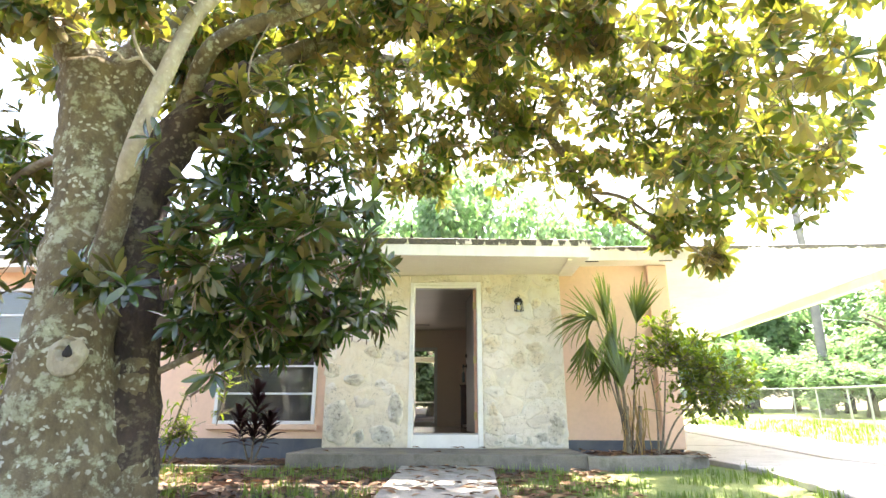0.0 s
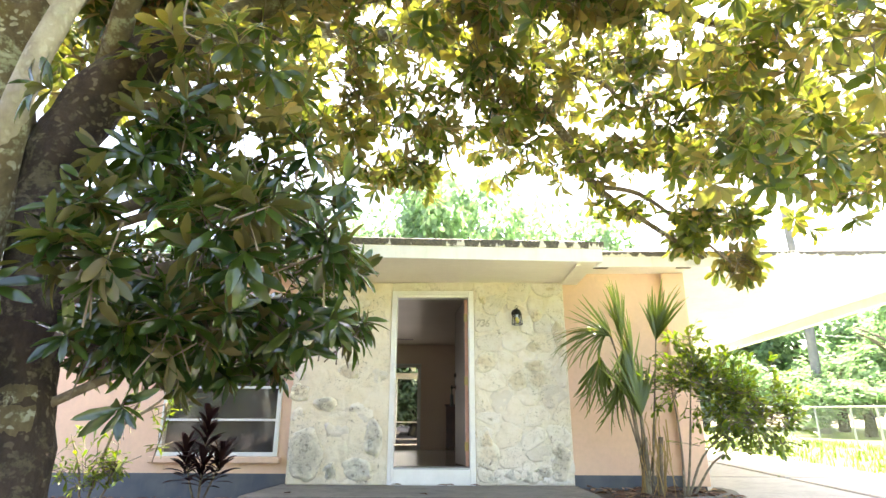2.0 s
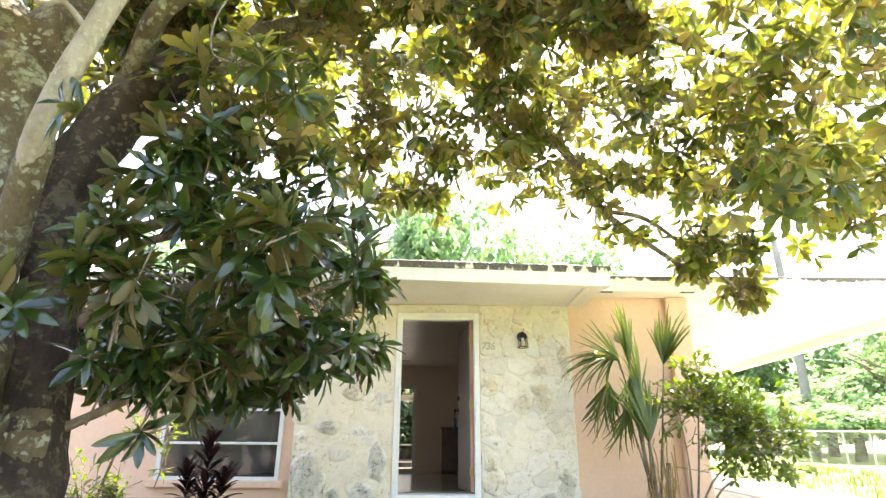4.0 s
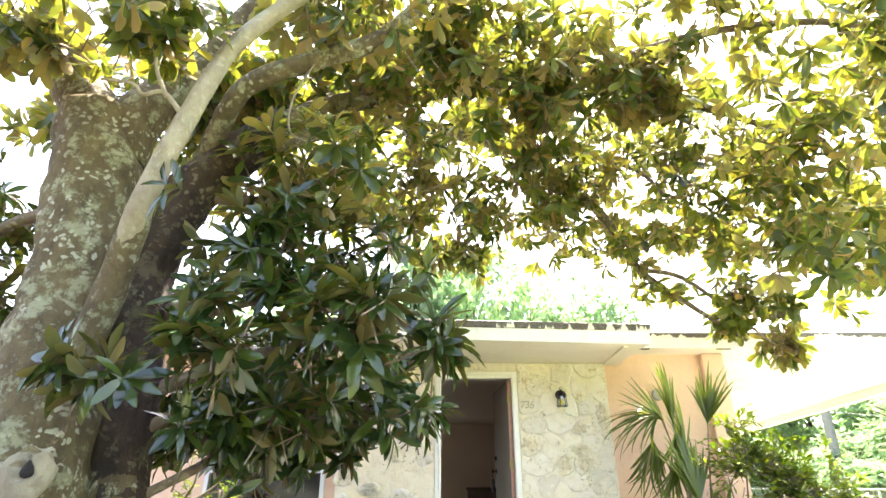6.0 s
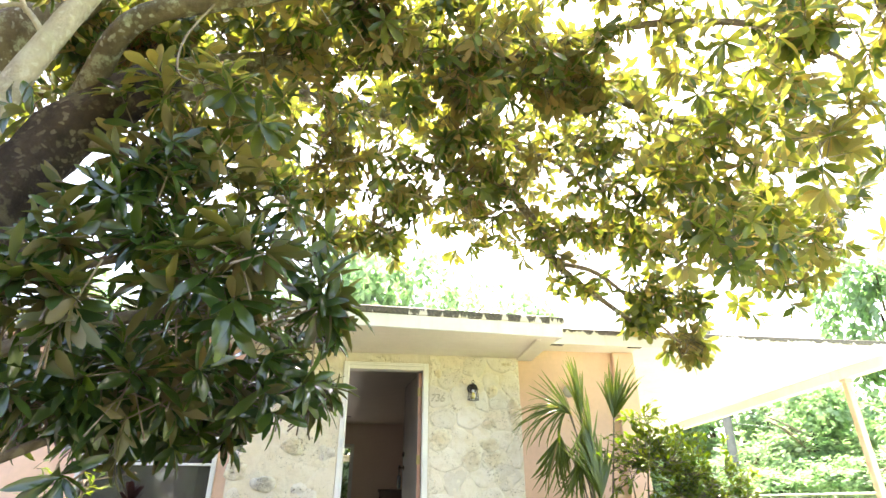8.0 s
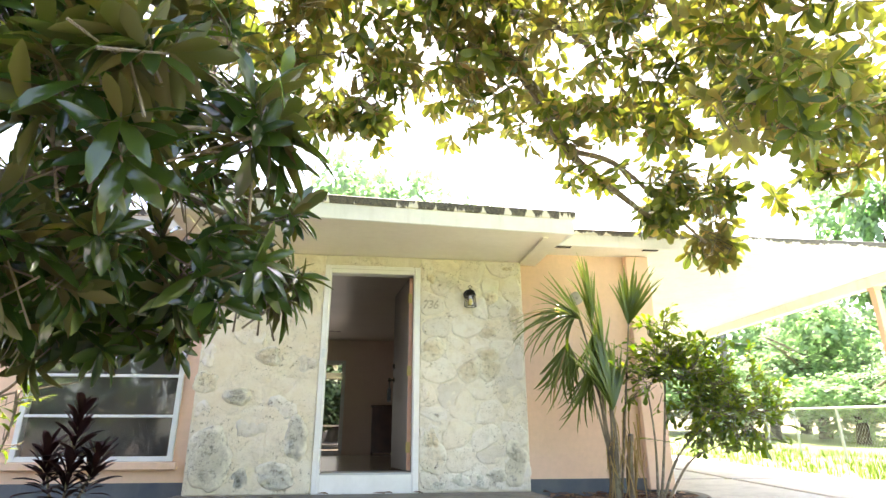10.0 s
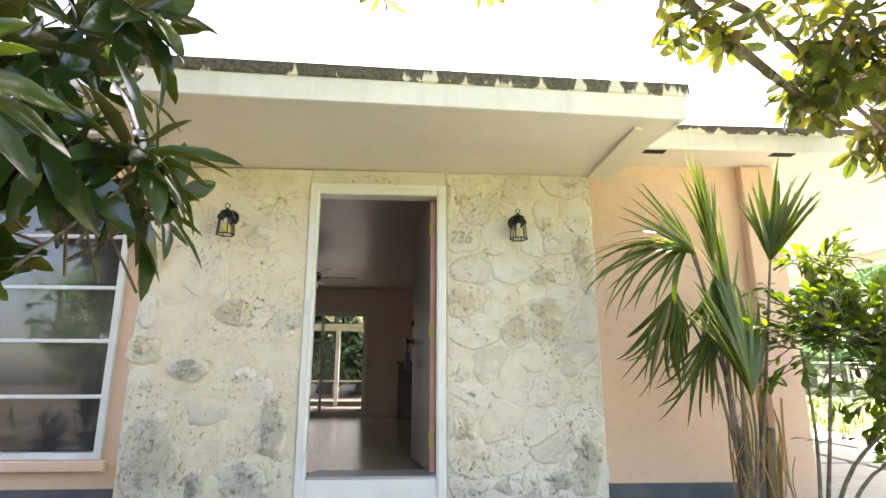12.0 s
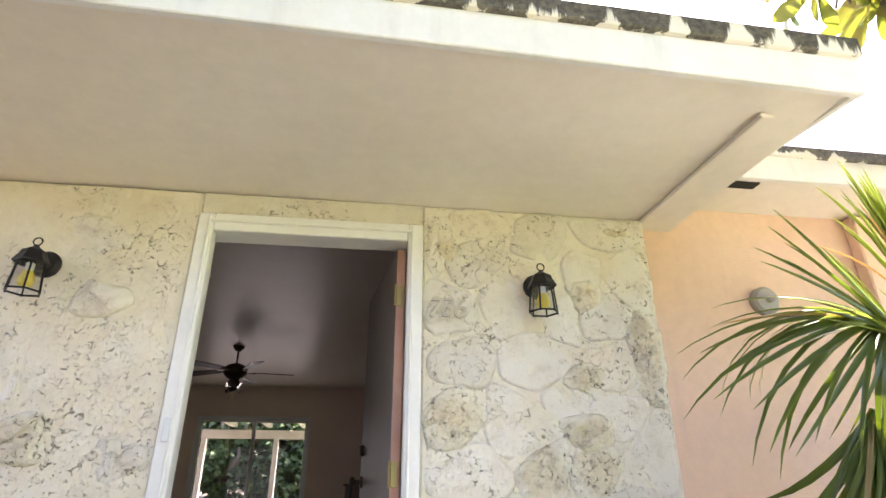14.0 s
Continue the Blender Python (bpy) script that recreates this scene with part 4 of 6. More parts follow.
limb("branch", [(-1.45, 4.98, 4.6), (-0.9, 5.0, 5.05), (-0.5, 5.0, 5.29), (0.16, 5.0, 5.45), (0.9, 4.9, 5.7)], [0.045, 0.035, 0.032, 0.03, 0.02], M["bark"], "", 8)
limb("branch", [(1.68, 6.6, 3.41), (2.2, 6.7, 3.35), (2.7, 6.8, 3.0), (3.2, 6.9, 2.6)], [0.035, 0.028, 0.02, 0.012], M["twig"], "", 8)
limb("branch", [(0.10, 6.35, 4.95), (0.92, 6.4, 4.92), (1.73, 6.4, 4.67), (2.07, 6.4, 4.27), (2.65, 6.4, 3.4)], [0.05, 0.04, 0.03, 0.022, 0.012], M["twig"], "", 8)
limb("branch", [(0.94, 5.2, 5.09), (1.9, 4.6, 5.0), (2.8, 4.1, 4.6), (3.4, 3.9, 4.0)], [0.05, 0.04, 0.03, 0.012], M["twig"], "", 8)
limb("low_branch", [(-2.55, 4.25, 1.5), (-1.75, 4.4, 1.85), (-1.3, 4.7, 1.95), (-0.85, 5.0, 1.85)], [0.05, 0.04, 0.028, 0.012], M["twig"], "", 8)
limb("low_branch", [(-2.6, 4.25, 2.05), (-1.65, 4.4, 2.4), (-1.2, 4.8, 2.45), (-0.75, 5.1, 2.35)], [0.05, 0.04, 0.028, 0.012], M["twig"], "", 8)
limb("low_branch", [(-2.5, 4.25, 0.85), (-2.1, 4.4, 1.1), (-2.15, 4.9, 1.25), (-1.9, 5.2, 1.4)], [0.035, 0.03, 0.02, 0.01], M["twig"], "", 8)
limb("low_branch", [(-2.45, 4.25, 3.0), (-1.6, 4.5, 3.05), (-1.15, 5.0, 3.1), (-1.0, 5.5, 3.0)], [0.05, 0.04, 0.028, 0.012], M["twig"], "", 8)
limb("left_branch", [(-3.05, 3.95, 2.7), (-3.5, 4.1, 2.75), (-3.9, 4.2, 2.6), (-4.4, 4.4, 2.2)], [0.06, 0.045, 0.03, 0.015], M["twig"], "", 8)
limb("low_branch", [(-2.55, 4.25, 1.25), (-1.9, 4.4, 1.6), (-1.4, 4.7, 1.65), (-1.05, 5.0, 1.6), (-0.65, 5.15, 1.6)], [0.045, 0.04, 0.03, 0.02, 0.01], M["twig"], "", 8)
limb("low_branch", [(-2.6, 4.25, 1.9), (-1.8, 4.2, 2.15), (-1.4, 4.4, 2.15), (-1.0, 4.5, 2.2)], [0.035, 0.03, 0.02, 0.01], M["twig"], "", 8)
limb("spur", [(-2.16, 3.40, 3.06), (-2.29, 3.33, 3.21), (-2.40, 3.3, 3.17), (-2.47, 3.28, 3.24), (-2.65, 3.25, 3.25)], [0.02, 0.015, 0.013, 0.011, 0.007], M["bark_pale"], "bare curved side shoot", 8)
limb("spur", [(-2.27, 3.34, 3.18), (-2.33, 3.28, 3.32), (-2.35, 3.25, 3.42), (-2.40, 3.22, 3.58)], [0.014, 0.012, 0.01, 0.006], M["bark_pale"], "bare curved side shoot", 8)
limb("vine", [(-1.5, 3.78, 3.9), (-1.62, 3.74, 3.5), (-1.60, 3.72, 3.2), (-1.46, 3.7, 3.1)], [0.008, 0.008, 0.007, 0.005], M["twig"], "thin hanging vine", 6)
bm = bmesh.new()
bmesh.ops.create_icosphere(bm, subdivisions=3, radius=1.0)
for v in bm.verts:
    v.co = Vector((v.co.x * 0.15, v.co.y * 0.05, v.co.z * 0.14)) * (1 + 0.2 * noise.noise(v.co * 2))
    if v.co.y < -0.02 and abs(v.co.x) < 0.03 and v.co.z > -0.02:
        v.co.y += 0.05
bmesh.ops.translate(bm, vec=(-2.665, 3.652, 1.0), verts=bm.verts)
part("knot", bm, M["bark_pale"], tree, "pale healed branch scar").matrix_parent_inverse = TINV

# solid dark plug: the hole's shade is its colour
bm = bmesh.new()
bmesh.ops.create_icosphere(bm, subdivisions=2, radius=1.0)
for v in bm.verts:
    v.co = Vector((v.co.x * 0.024 * (1.3 - v.co.z), v.co.y * 0.02, v.co.z * 0.045))
bmesh.ops.translate(bm, vec=(-2.63, 3.605, 1.03), verts=bm.verts)
part("hole_plug", bm, M["dark"], tree, "dark plug in the scar, painted as the shade of a small hole").matrix_parent_inverse = TINV

RL = random.Random(11)
TWIGS = bmesh.new()
FRAMES, LOW, NEAR = [], [], []


def rosette(at, axis, count, length, store, droop=0.35):
    """A whorl of leaves round a twig's end."""
    axis = Vector(axis).normalized()
    s = axis.orthogonal().normalized()
    t = axis.cross(s)
    a0 = RL.uniform(0, 6.3)
    for k in range(count):
        a = a0 + k * 2.4
        spread = RL.uniform(0.6, 1.45)
        way = axis * math.cos(spread) + (s * math.cos(a) + t * math.sin(a)) * math.sin(spread) + Vector((0, 0, -droop * RL.uniform(0.3, 1.3)))
        ln = length * RL.uniform(0.7, 1.15)
        store.append(leaf_frame(at - axis * RL.uniform(0, 0.09), way, axis + Vector((RL.uniform(-0.7, 0.7), RL.uniform(-0.7, 0.7), 0.6)), ln, RL.uniform(0.72, 1.0)))


def foliage(c, r, n, length=0.17, out=None, count=(8, 12), droop=0.2, store=None, twig=True):
    """Leaf whorls scattered through an uneven ellipsoid, pointing outwards from its heart."""
    c, k = Vector(c), 0
    out = Vector(out) if out else None
    while k < n:
        u = Vector((RL.gauss(0, 1), RL.gauss(0, 1), RL.gauss(0, 1))).normalized() * (RL.random() ** 0.42 * 1.05)
        p = c + Vector((u.x * r[0], u.y * r[1], u.z * r[2]))
        if noise.noise(p * 1.7 + Vector((3, 1, 2))) < -0.22:
            k += 0.35
            continue
        ax = (u.normalized() if u.length > 0.05 else Vector((0, 0, 1))) * 0.8 + Vector((RL.uniform(-0.6, 0.6), RL.uniform(-0.6, 0.6), RL.uniform(-0.3, 0.7)))
        if out:
            ax += out
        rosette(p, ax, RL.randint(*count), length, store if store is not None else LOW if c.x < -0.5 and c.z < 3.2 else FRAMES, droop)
        if twig:
            ax.normalize()
            rod(p - ax * RL.uniform(0.2, 0.4) - Vector((0, 0, RL.uniform(0, 0.1))), p, 0.006, 0.003, 4, TWIGS)
        k += 1


# low mass beside the trunk, in reach of the path; its leaf colours hold the shade
foliage((-1.25, 4.75, 1.72), (0.75, 0.55, 0.50), 42, 0.224, (0.2, -0.5, -0.1))
foliage((-1.40, 4.7, 2.55), (0.75, 0.6, 0.45), 36, 0.224, (0.1, -0.4, 0))
foliage((-1.75, 4.5, 1.5), (0.55, 0.5, 0.40), 24, 0.211, (0, -0.5, 0))
foliage((-0.74, 5.15, 1.55), (0.20, 0.25, 0.13), 13, 0.224, (0.6, -0.1, -0.1), (6, 9), 0.35, NEAR)
foliage((-1.05, 5.15, 2.1), (0.42, 0.4, 0.35), 20, 0.224, (0.4, -0.3, 0))
foliage((-1.95, 5.25, 1.42), (0.80, 0.35, 0.36), 56, 0.22, (0, -0.4, -0.2))
foliage((-2.35, 5.3, 1.95), (0.75, 0.35, 0.45), 56, 0.22, (0, -0.4, -0.1))
foliage((-1.3, 5.3, 1.5), (0.5, 0.3, 0.28), 22, 0.22, (0.1, -0.4, -0.2))
foliage((-2.8, 5.2, 1.6), (0.5, 0.4, 0.45), 30, 0.21, (0, -0.4, -0.1))
foliage((-1.55, 5.2, 2.6), (0.8, 0.4, 0.45), 29, 0.22, (0, -0.4, 0))
# near whorls that catch the light
foliage((-0.90, 3.45, 1.92), (0.18, 0.15, 0.12), 6, 0.22, (0.1, -0.5, 0.4))
foliage((-0.55, 3.60, 1.74), (0.16, 0.15, 0.12), 6, 0.22, (0.4, -0.4, 0.2))
foliage((-1.20, 3.60, 1.75), (0.35, 0.25, 0.25), 16, 0.22, (0.1, -0.5, 0.3))
foliage((-1.55, 4.05, 2.2), (0.3, 0.3, 0.3), 18, 0.22, (0.1, -0.5, 0.3))
foliage((-1.72, 3.45, 1.62), (0.28, 0.2, 0.18), 12, 0.22, (0, -0.5, 0.2))
foliage((-1.84, 3.50, 1.98), (0.16, 0.15, 0.16), 5, 0.21, (0, -0.5, 0.3))
foliage((-2.25, 3.35, 1.50), (0.28, 0.15, 0.16), 8, 0.21, (-0.2, -0.6, 0.1), twig=False)
foliage((-2.10, 3.28, 2.52), (0.03, 0.03, 0.03), 1, 0.21, (0.1, -0.7, 0.4), twig=False)
foliage((-1.9, 4.0, 1.25), (0.35, 0.3, 0.4), 20, 0.21, (0.1, -0.6, -0.1))
foliage((-1.55, 4.0, 1.35), (0.4, 0.3, 0.25), 20, 0.21, (0.1, -0.6, -0.1))
foliage((-1.75, 3.95, 2.75), (0.3, 0.3, 0.35), 16, 0.211, (0, -0.4, 0))
foliage((-1.95, 4.0, 2.6), (0.3, 0.25, 0.5), 18, 0.21, (0.1, -0.5, 0))
foliage((-1.5, 4.2, 3.2), (0.6, 0.5, 0.35), 34, 0.22, (0, -0.5, -0.1))
# round the fork and left of the trunk
foliage((-3.75, 4.2, 2.2), (0.5, 0.5, 0.6), 38, 0.211, (-0.3, -0.2, 0))
foliage((-4.1, 4.4, 3.1), (0.5, 0.5, 0.5), 38, 0.2, (-0.3, -0.2, 0))
foliage((-3.75, 4.6, 1.2), (0.5, 0.5, 0.5), 27, 0.198, (-0.3, -0.2, 0))
foliage((-2.75, 3.3, 3.75), (0.75, 0.4, 0.25), 62, 0.202, (0, -0.3, -0.2))
foliage((-2.55, 4.5, 4.15), (0.6, 0.4, 0.45), 81, 0.2, (0, -0.3, -0.1))
foliage((-2.2, 4.9, 4.6), (0.8, 0.5, 0.6), 94, 0.2, (0, -0.2, -0.1))
foliage((-3.7, 3.3, 3.9), (0.6, 0.5, 0.35), 46, 0.2, (-0.1, -0.3, -0.2))
foliage((-3.9, 5.0, 4.3), (0.8, 0.6, 0.6), 81, 0.2)
foliage((-2.7, 2.6, 3.55), (0.8, 0.4, 0.25), 32, 0.198, (0, -0.2, -0.2))
# leaves that hang near the path, over the lawn
foliage((2.35, 4.6, 2.75), (0.45, 0.35, 0.32), 22, 0.2, (0.1, -0.2, -0.2))
foliage((2.95, 5.1, 3.0), (0.55, 0.5, 0.42), 33, 0.2, (0.1, -0.2, -0.2))
foliage((3.0, 4.0, 3.35), (0.6, 0.5, 0.4), 27, 0.2, (0.2, -0.2, -0.1))
foliage((3.9, 5.2, 3.3), (0.7, 0.6, 0.5), 34, 0.2, (0.2, -0.2, -0.1))
# the crown over the path
foliage((-1.3, 4.7, 4.65), (0.75, 0.5, 0.45), 52, 0.19)
foliage((-0.6, 4.4, 4.75), (0.6, 0.5, 0.4), 34, 0.19)
foliage((1.5, 5.1, 4.7), (0.8, 0.5, 0.35), 44, 0.185)
foliage((0.7, 5.3, 4.9), (0.6, 0.4, 0.3), 30, 0.185)
foliage((0.92, 6.3, 4.17), (0.65, 0.4, 0.3), 35, 0.18, (0, 0, -0.2))
foliage((1.48, 6.55, 3.68), (0.4, 0.35, 0.35), 23, 0.18, (0, 0, -0.2))
foliage((1.94, 6.75, 3.25), (0.35, 0.3, 0.22), 15, 0.18, (0, 0, -0.3))
foliage((0.09, 5.8, 4.3), (0.6, 0.5, 0.25), 27, 0.18, (0, 0, -0.3))
foliage((2.96, 3.6, 4.16), (0.9, 0.6, 0.4), 35, 0.2, (0.2, -0.2, -0.1))
foliage((-0.38, 4.6, 5.01), (1.0, 0.7, 0.5), 65, 0.189)
foliage((0.77, 5.5, 4.86), (0.9, 0.7, 0.4), 60, 0.18)
foliage((2.08, 5.6, 4.31), (1.098, 0.854, 0.61), 56, 0.18)
foliage((2.72, 4.6, 3.91), (0.854, 0.732, 0.488), 29, 0.189)
foliage((-1.14, 3.6, 4.31), (0.8, 0.5, 0.4), 35, 0.189)
foliage((-3.07, 5.4, 4.3), (1.0, 0.7, 0.7), 70, 0.189)
foliage((-1.23, 5.4, 3.92), (0.9, 0.8, 0.55), 74, 0.19)
foliage((-0.6, 6, 3.79), (0.75, 0.7, 0.6), 74, 0.178, (0, 0, -0.2))
foliage((-0.43, 6.35, 3.39), (0.45, 0.4, 0.3), 32, 0.178, (0, 0, -0.7), (7, 10), 0.6)
foliage((0.46, 6.2, 3.83), (0.732, 0.732, 0.488), 45, 0.178, (0, 0, -0.4), (7, 10), 0.5)
foliage((0.25, 5.2, 4.83), (1.3, 1.0, 0.7), 144, 0.19)
foliage((-1.22, 3.9, 5.09), (1.4, 1.0, 0.7), 121, 0.202)
foliage((1.52, 6.3, 4.27), (1.098, 0.976, 0.671), 101, 0.178, (0, 0, -0.2))
foliage((1.42, 4.6, 4.96), (1.1, 0.9, 0.6), 110, 0.19)
foliage((2.67, 6.3, 3.82), (0.85, 0.85, 0.55), 93, 0.184, (0.2, -0.2, -0.3))
foliage((3, 6.8, 3), (0.5, 0.45, 0.4), 78, 0.184, (0.2, -0.2, -0.5), (7, 10), 0.5)
foliage((3.3, 6.9, 2.54), (0.28, 0.26, 0.26), 31, 0.178, (0.2, -0.2, -0.7), (7, 10), 0.6)
foliage((3.38, 5.6, 4.01), (1.22, 1.098, 0.732), 130, 0.19, (0.3, -0.2, -0.1))
foliage((4.01, 6.2, 3.28), (0.61, 0.61, 0.549), 45, 0.184, (0.3, -0.2, -0.3))
foliage((3.2, 4.3, 4.37), (1.342, 1.098, 0.61), 81, 0.202, (0.2, -0.2, -0.1))
foliage((1.24, 3.2, 5.63), (2.2, 0.9, 0.5), 100, 0.214)
foliage((0.74, 6.6, 5.66), (2.4, 1.2, 0.8), 166, 0.19)
foliage((-1.69, 6.2, 5.08), (1.4, 1.2, 0.9), 110, 0.19)

POINTED = ((0.0, 0.15), (0.3, 0.75), (0.65, 1.0), (0.9, 0.5), (1.0, 0.0))
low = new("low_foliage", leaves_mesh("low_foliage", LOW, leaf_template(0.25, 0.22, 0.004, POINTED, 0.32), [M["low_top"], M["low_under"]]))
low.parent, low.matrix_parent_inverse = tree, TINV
tagged(low, "glossy pointed leaves on the low branches, darkened in colour for their shade", kind="stuff")
crown = new("crown", leaves_mesh("crown", FRAMES, leaf_template(wide=0.40), [M["leaf_top"], M["leaf_under"]]))
crown.parent, crown.matrix_parent_inverse = tree, TINV
tagged(crown, "glossy dark green magnolia leaves with rusty undersides", kind="stuff")
tw = part("twig_work", TWIGS, M["twig"], tree)
tw.matrix_parent_inverse = TINV
tagged(tw, "thin grey twigs", kind="stuff")
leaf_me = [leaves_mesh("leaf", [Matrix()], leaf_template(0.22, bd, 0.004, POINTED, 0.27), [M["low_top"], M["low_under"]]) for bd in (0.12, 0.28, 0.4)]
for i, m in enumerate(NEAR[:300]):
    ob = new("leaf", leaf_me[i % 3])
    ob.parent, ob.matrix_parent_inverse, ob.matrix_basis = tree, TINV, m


# ---- wall lanterns and house number ----
def lantern(x):
    y = 7.725
    t = thing("wall_lantern", x, y, 2.19, "black metal wall lantern with clear panes and a yellow bulb", "lantern", "lanterns beside the door")
    part("backplate", lathe(((0.058, 0.0), (0.058, 0.012), (0.045, 0.026), (0.02, 0.032)), 24, None, Matrix.Rotation(radians(90), 4, 'X')), M["iron"], t)
    part("arm", tube([(0, -0.02, 0.0), (0, -0.05, 0.012), (0, -0.085, 0.01)], [0.014, 0.013, 0.014], 10, 4), M["iron"], t)
    c = (0, -0.105)
    roof_ = lathe(((0.066, -0.035), (0.066, -0.028), (0.05, 0.0), (0.044, 0.018), (0.022, 0.032), (0.010, 0.040), (0.010, 0.046)), 6, None, Matrix.Translation((c[0], c[1], 0.0)) @ Matrix.Rotation(radians(30), 4, 'Z'))
    part("cap", roof_, M["iron"], t)
    ring = tube([(c[0] + 0.017 * math.cos(a), c[1], 0.062 + 0.017 * math.sin(a)) for a in np.linspace(0, 2 * math.pi, 13)], [0.003] * 13, 6, 2)
    part("ring", ring, M["iron"], t)
    up, lo, zt, zb = 0.052, 0.064, -0.035, -0.152
    pts = [(math.cos(radians(60 * k)), math.sin(radians(60 * k))) for k in range(6)]
    for k in range(6):
        (ax, ay), (bx, by) = pts[k], pts[(k + 1) % 6]
        T, B = Vector((c[0] + ax * up, c[1] + ay * up, zt)), Vector((c[0] + ax * lo, c[1] + ay * lo, zb))
        T2, B2 = Vector((c[0] + bx * up, c[1] + by * up, zt)), Vector((c[0] + bx * lo, c[1] + by * lo, zb))
        part("bar", rod(T, B - Vector((0, 0, 0.006)), 0.0042, None, 6), M["iron"], t)
        part("rail", rod(B, B2, 0.0042, None, 6), M["iron"], t)
        bm = bmesh.new()
        o = Vector((ax + bx, ay + by, 0)).normalized() * 0.002
        q = [bm.verts.new(p) for p in (T, B, B2, T2, T - o, B - o, B2 - o, T2 - o)]
        for f in ((0, 1, 2, 3), (7, 6, 5, 4), (0, 4, 5, 1), (1, 5, 6, 2), (2, 6, 7, 3), (3, 7, 4, 0)):
            bm.faces.new([q[i] for i in f])
        g = part("pane", bm, M["lamp_glass"], t)
        g.visible_shadow = False
    part("socket", rod((c[0], c[1], -0.03), (c[0], c[1], -0.07), 0.016, None, 12), M["bulb_white"], t, "white lamp socket")
    part("bulb", lathe(((0.014, -0.062), (0.022, -0.080), (0.029, -0.102), (0.027, -0.122), (0.014, -0.136), (0.002, -0.139)), 16, None, Matrix.Translation((c[0], c[1], 0))), M["bulb"], t, "yellow light bulb")


lantern(-1.255)
lantern(0.862)


def house_number():
    t = thing("house_number", 0.44, 7.685, 2.02, "tarnished metal house number 736", "house number")
    for i, ch in enumerate("736"):
        cu = bpy.data.curves.new("digit", 'FONT')
        cu.body, cu.size, cu.extrude, cu.bevel_depth, cu.shear, cu.align_x = ch, 0.125, 0.005, 0.0015, 0.18, 'CENTER'
        tmp = new("digit", cu)
        bpy.context.view_layer.update()
        me = bpy.data.meshes.new_from_object(tmp.evaluated_get(bpy.context.evaluated_depsgraph_get()))
        bpy.data.objects.remove(tmp)
        me.name = "digit"
        me.materials.clear()
        me.materials.append(M["number"])
        ob = new("digit", me)
        ob.parent = t
        ob.matrix_basis = Matrix.Translation((-0.055 + 0.055 * i, 0, 0.003 * (i % 2))) @ Matrix.Rotation(radians(90), 4, 'X')
        rodm = rod((-0.055 + 0.055 * i, 0.006, 0.045), (-0.055 + 0.055 * i, 0.07, 0.045), 0.002, None, 6)
        part("pin", rodm, M["number"], t)


house_number()


def meter_plate():
    t = thing("round_wall_fixture", 2.13, 7.868, 2.22, "round grey fixture on the pink wall behind the palm", "wall fixture")
    part("base", lathe(((0.075, 0.0), (0.075, 0.03), (0.06, 0.045), (0.03, 0.05)), 24, None, Matrix.Rotation(radians(90), 4, 'X')), M["grey_plastic"], t)
    part("knuckle", lathe(((0.02, 0.05), (0.02, 0.075), (0.012, 0.08)), 12, None, Matrix.Rotation(radians(90), 4, 'X')), M["grey_plastic"], t)


meter_plate()


# ---- living room ----
def ceiling_fan():
    t = thing("ceiling_fan", -1.40, 12.1, 2.88, "dark bronze ceiling fan with five blades and light cups", "ceiling fan")
    part("canopy", lathe(((0.065, 0.0), (0.065, -0.02), (0.03, -0.06), (0.012, -0.065)), 16), M["bronze"], t)
    part("downrod", rod((0, 0, -0.06), (0, 0, -0.22), 0.012), M["bronze"], t)
    part("motor", lathe(((0.03, -0.20), (0.10, -0.23), (0.13, -0.27), (0.13, -0.33), (0.09, -0.37), (0.05, -0.39)), 24), M["bronze"], t)
    part("light_kit", lathe(((0.05, -0.39), (0.07, -0.42), (0.06, -0.46), (0.01, -0.47)), 16), M["bronze"], t)
    for k in range(5):
        m = Matrix.Rotation(radians(72 * k + 8), 4, 'Z') @ Matrix.Rotation(radians(12), 4, 'X')
        bm = box(0.19, 0.66, -0.065, 0.065, -0.305, -0.297, 0.003)
        for v in bm.verts:
            v.co.y *= 0.75 + 0.4 * (v.co.x - 0.19) / 0.47
        bmesh.ops.transform(bm, matrix=m, verts=bm.verts)
        bl = part("blade", bm, M["darkwood"], t)
        bm = box(0.10, 0.22, -0.02, 0.02, -0.315, -0.305, 0.003)
        bmesh.ops.transform(bm, matrix=m, verts=bm.verts)
        part("bracket", bm, M["bronze"], t)
    for k in range(3):
        a = radians(120 * k + 30)
        m = Matrix.Translation((0.09 * math.cos(a), 0.09 * math.sin(a), -0.44)) @ Matrix.Rotation(radians(35), 4, Vector((-math.sin(a), math.cos(a), 0)))
        part("glass_shade", lathe(((0.02, 0.02), (0.03, 0.0), (0.05, -0.05), (0.055, -0.08)), 14, None, m), M["lamp_glass"], t)
    for dx in (-0.03, 0.04):
        part("pull_chain", rod((dx, 0.0, -0.46), (dx, 0.0, -0.62), 0.003, None, 6), M["brass"], t)


ceiling_fan()
t = thing("cabinet", 0.02, 14.7, 0.38, "narrow dark-stained wooden cabinet against the back wall", "cabinet")
part("body", box(-0.14, 0.55, -0.2, 0.28, 0.06, 1.0, 0.006), M["darkwood"], t)
part("top", box(-0.17, 0.58, -0.23, 0.29, 1.0, 1.03, 0.006), M["darkwood"], t)
for dx in (-0.12, 0.53):
    for dy in (-0.18, 0.26):
        part("foot", box(dx - 0.02, dx + 0.02, dy - 0.02, dy + 0.02, 0, 0.06, 0.003), M["darkwood"], t)
t = thing("ceiling_vent", -1.35, 9.6, 2.88, "white slatted air vent in the living room ceiling", "vent")
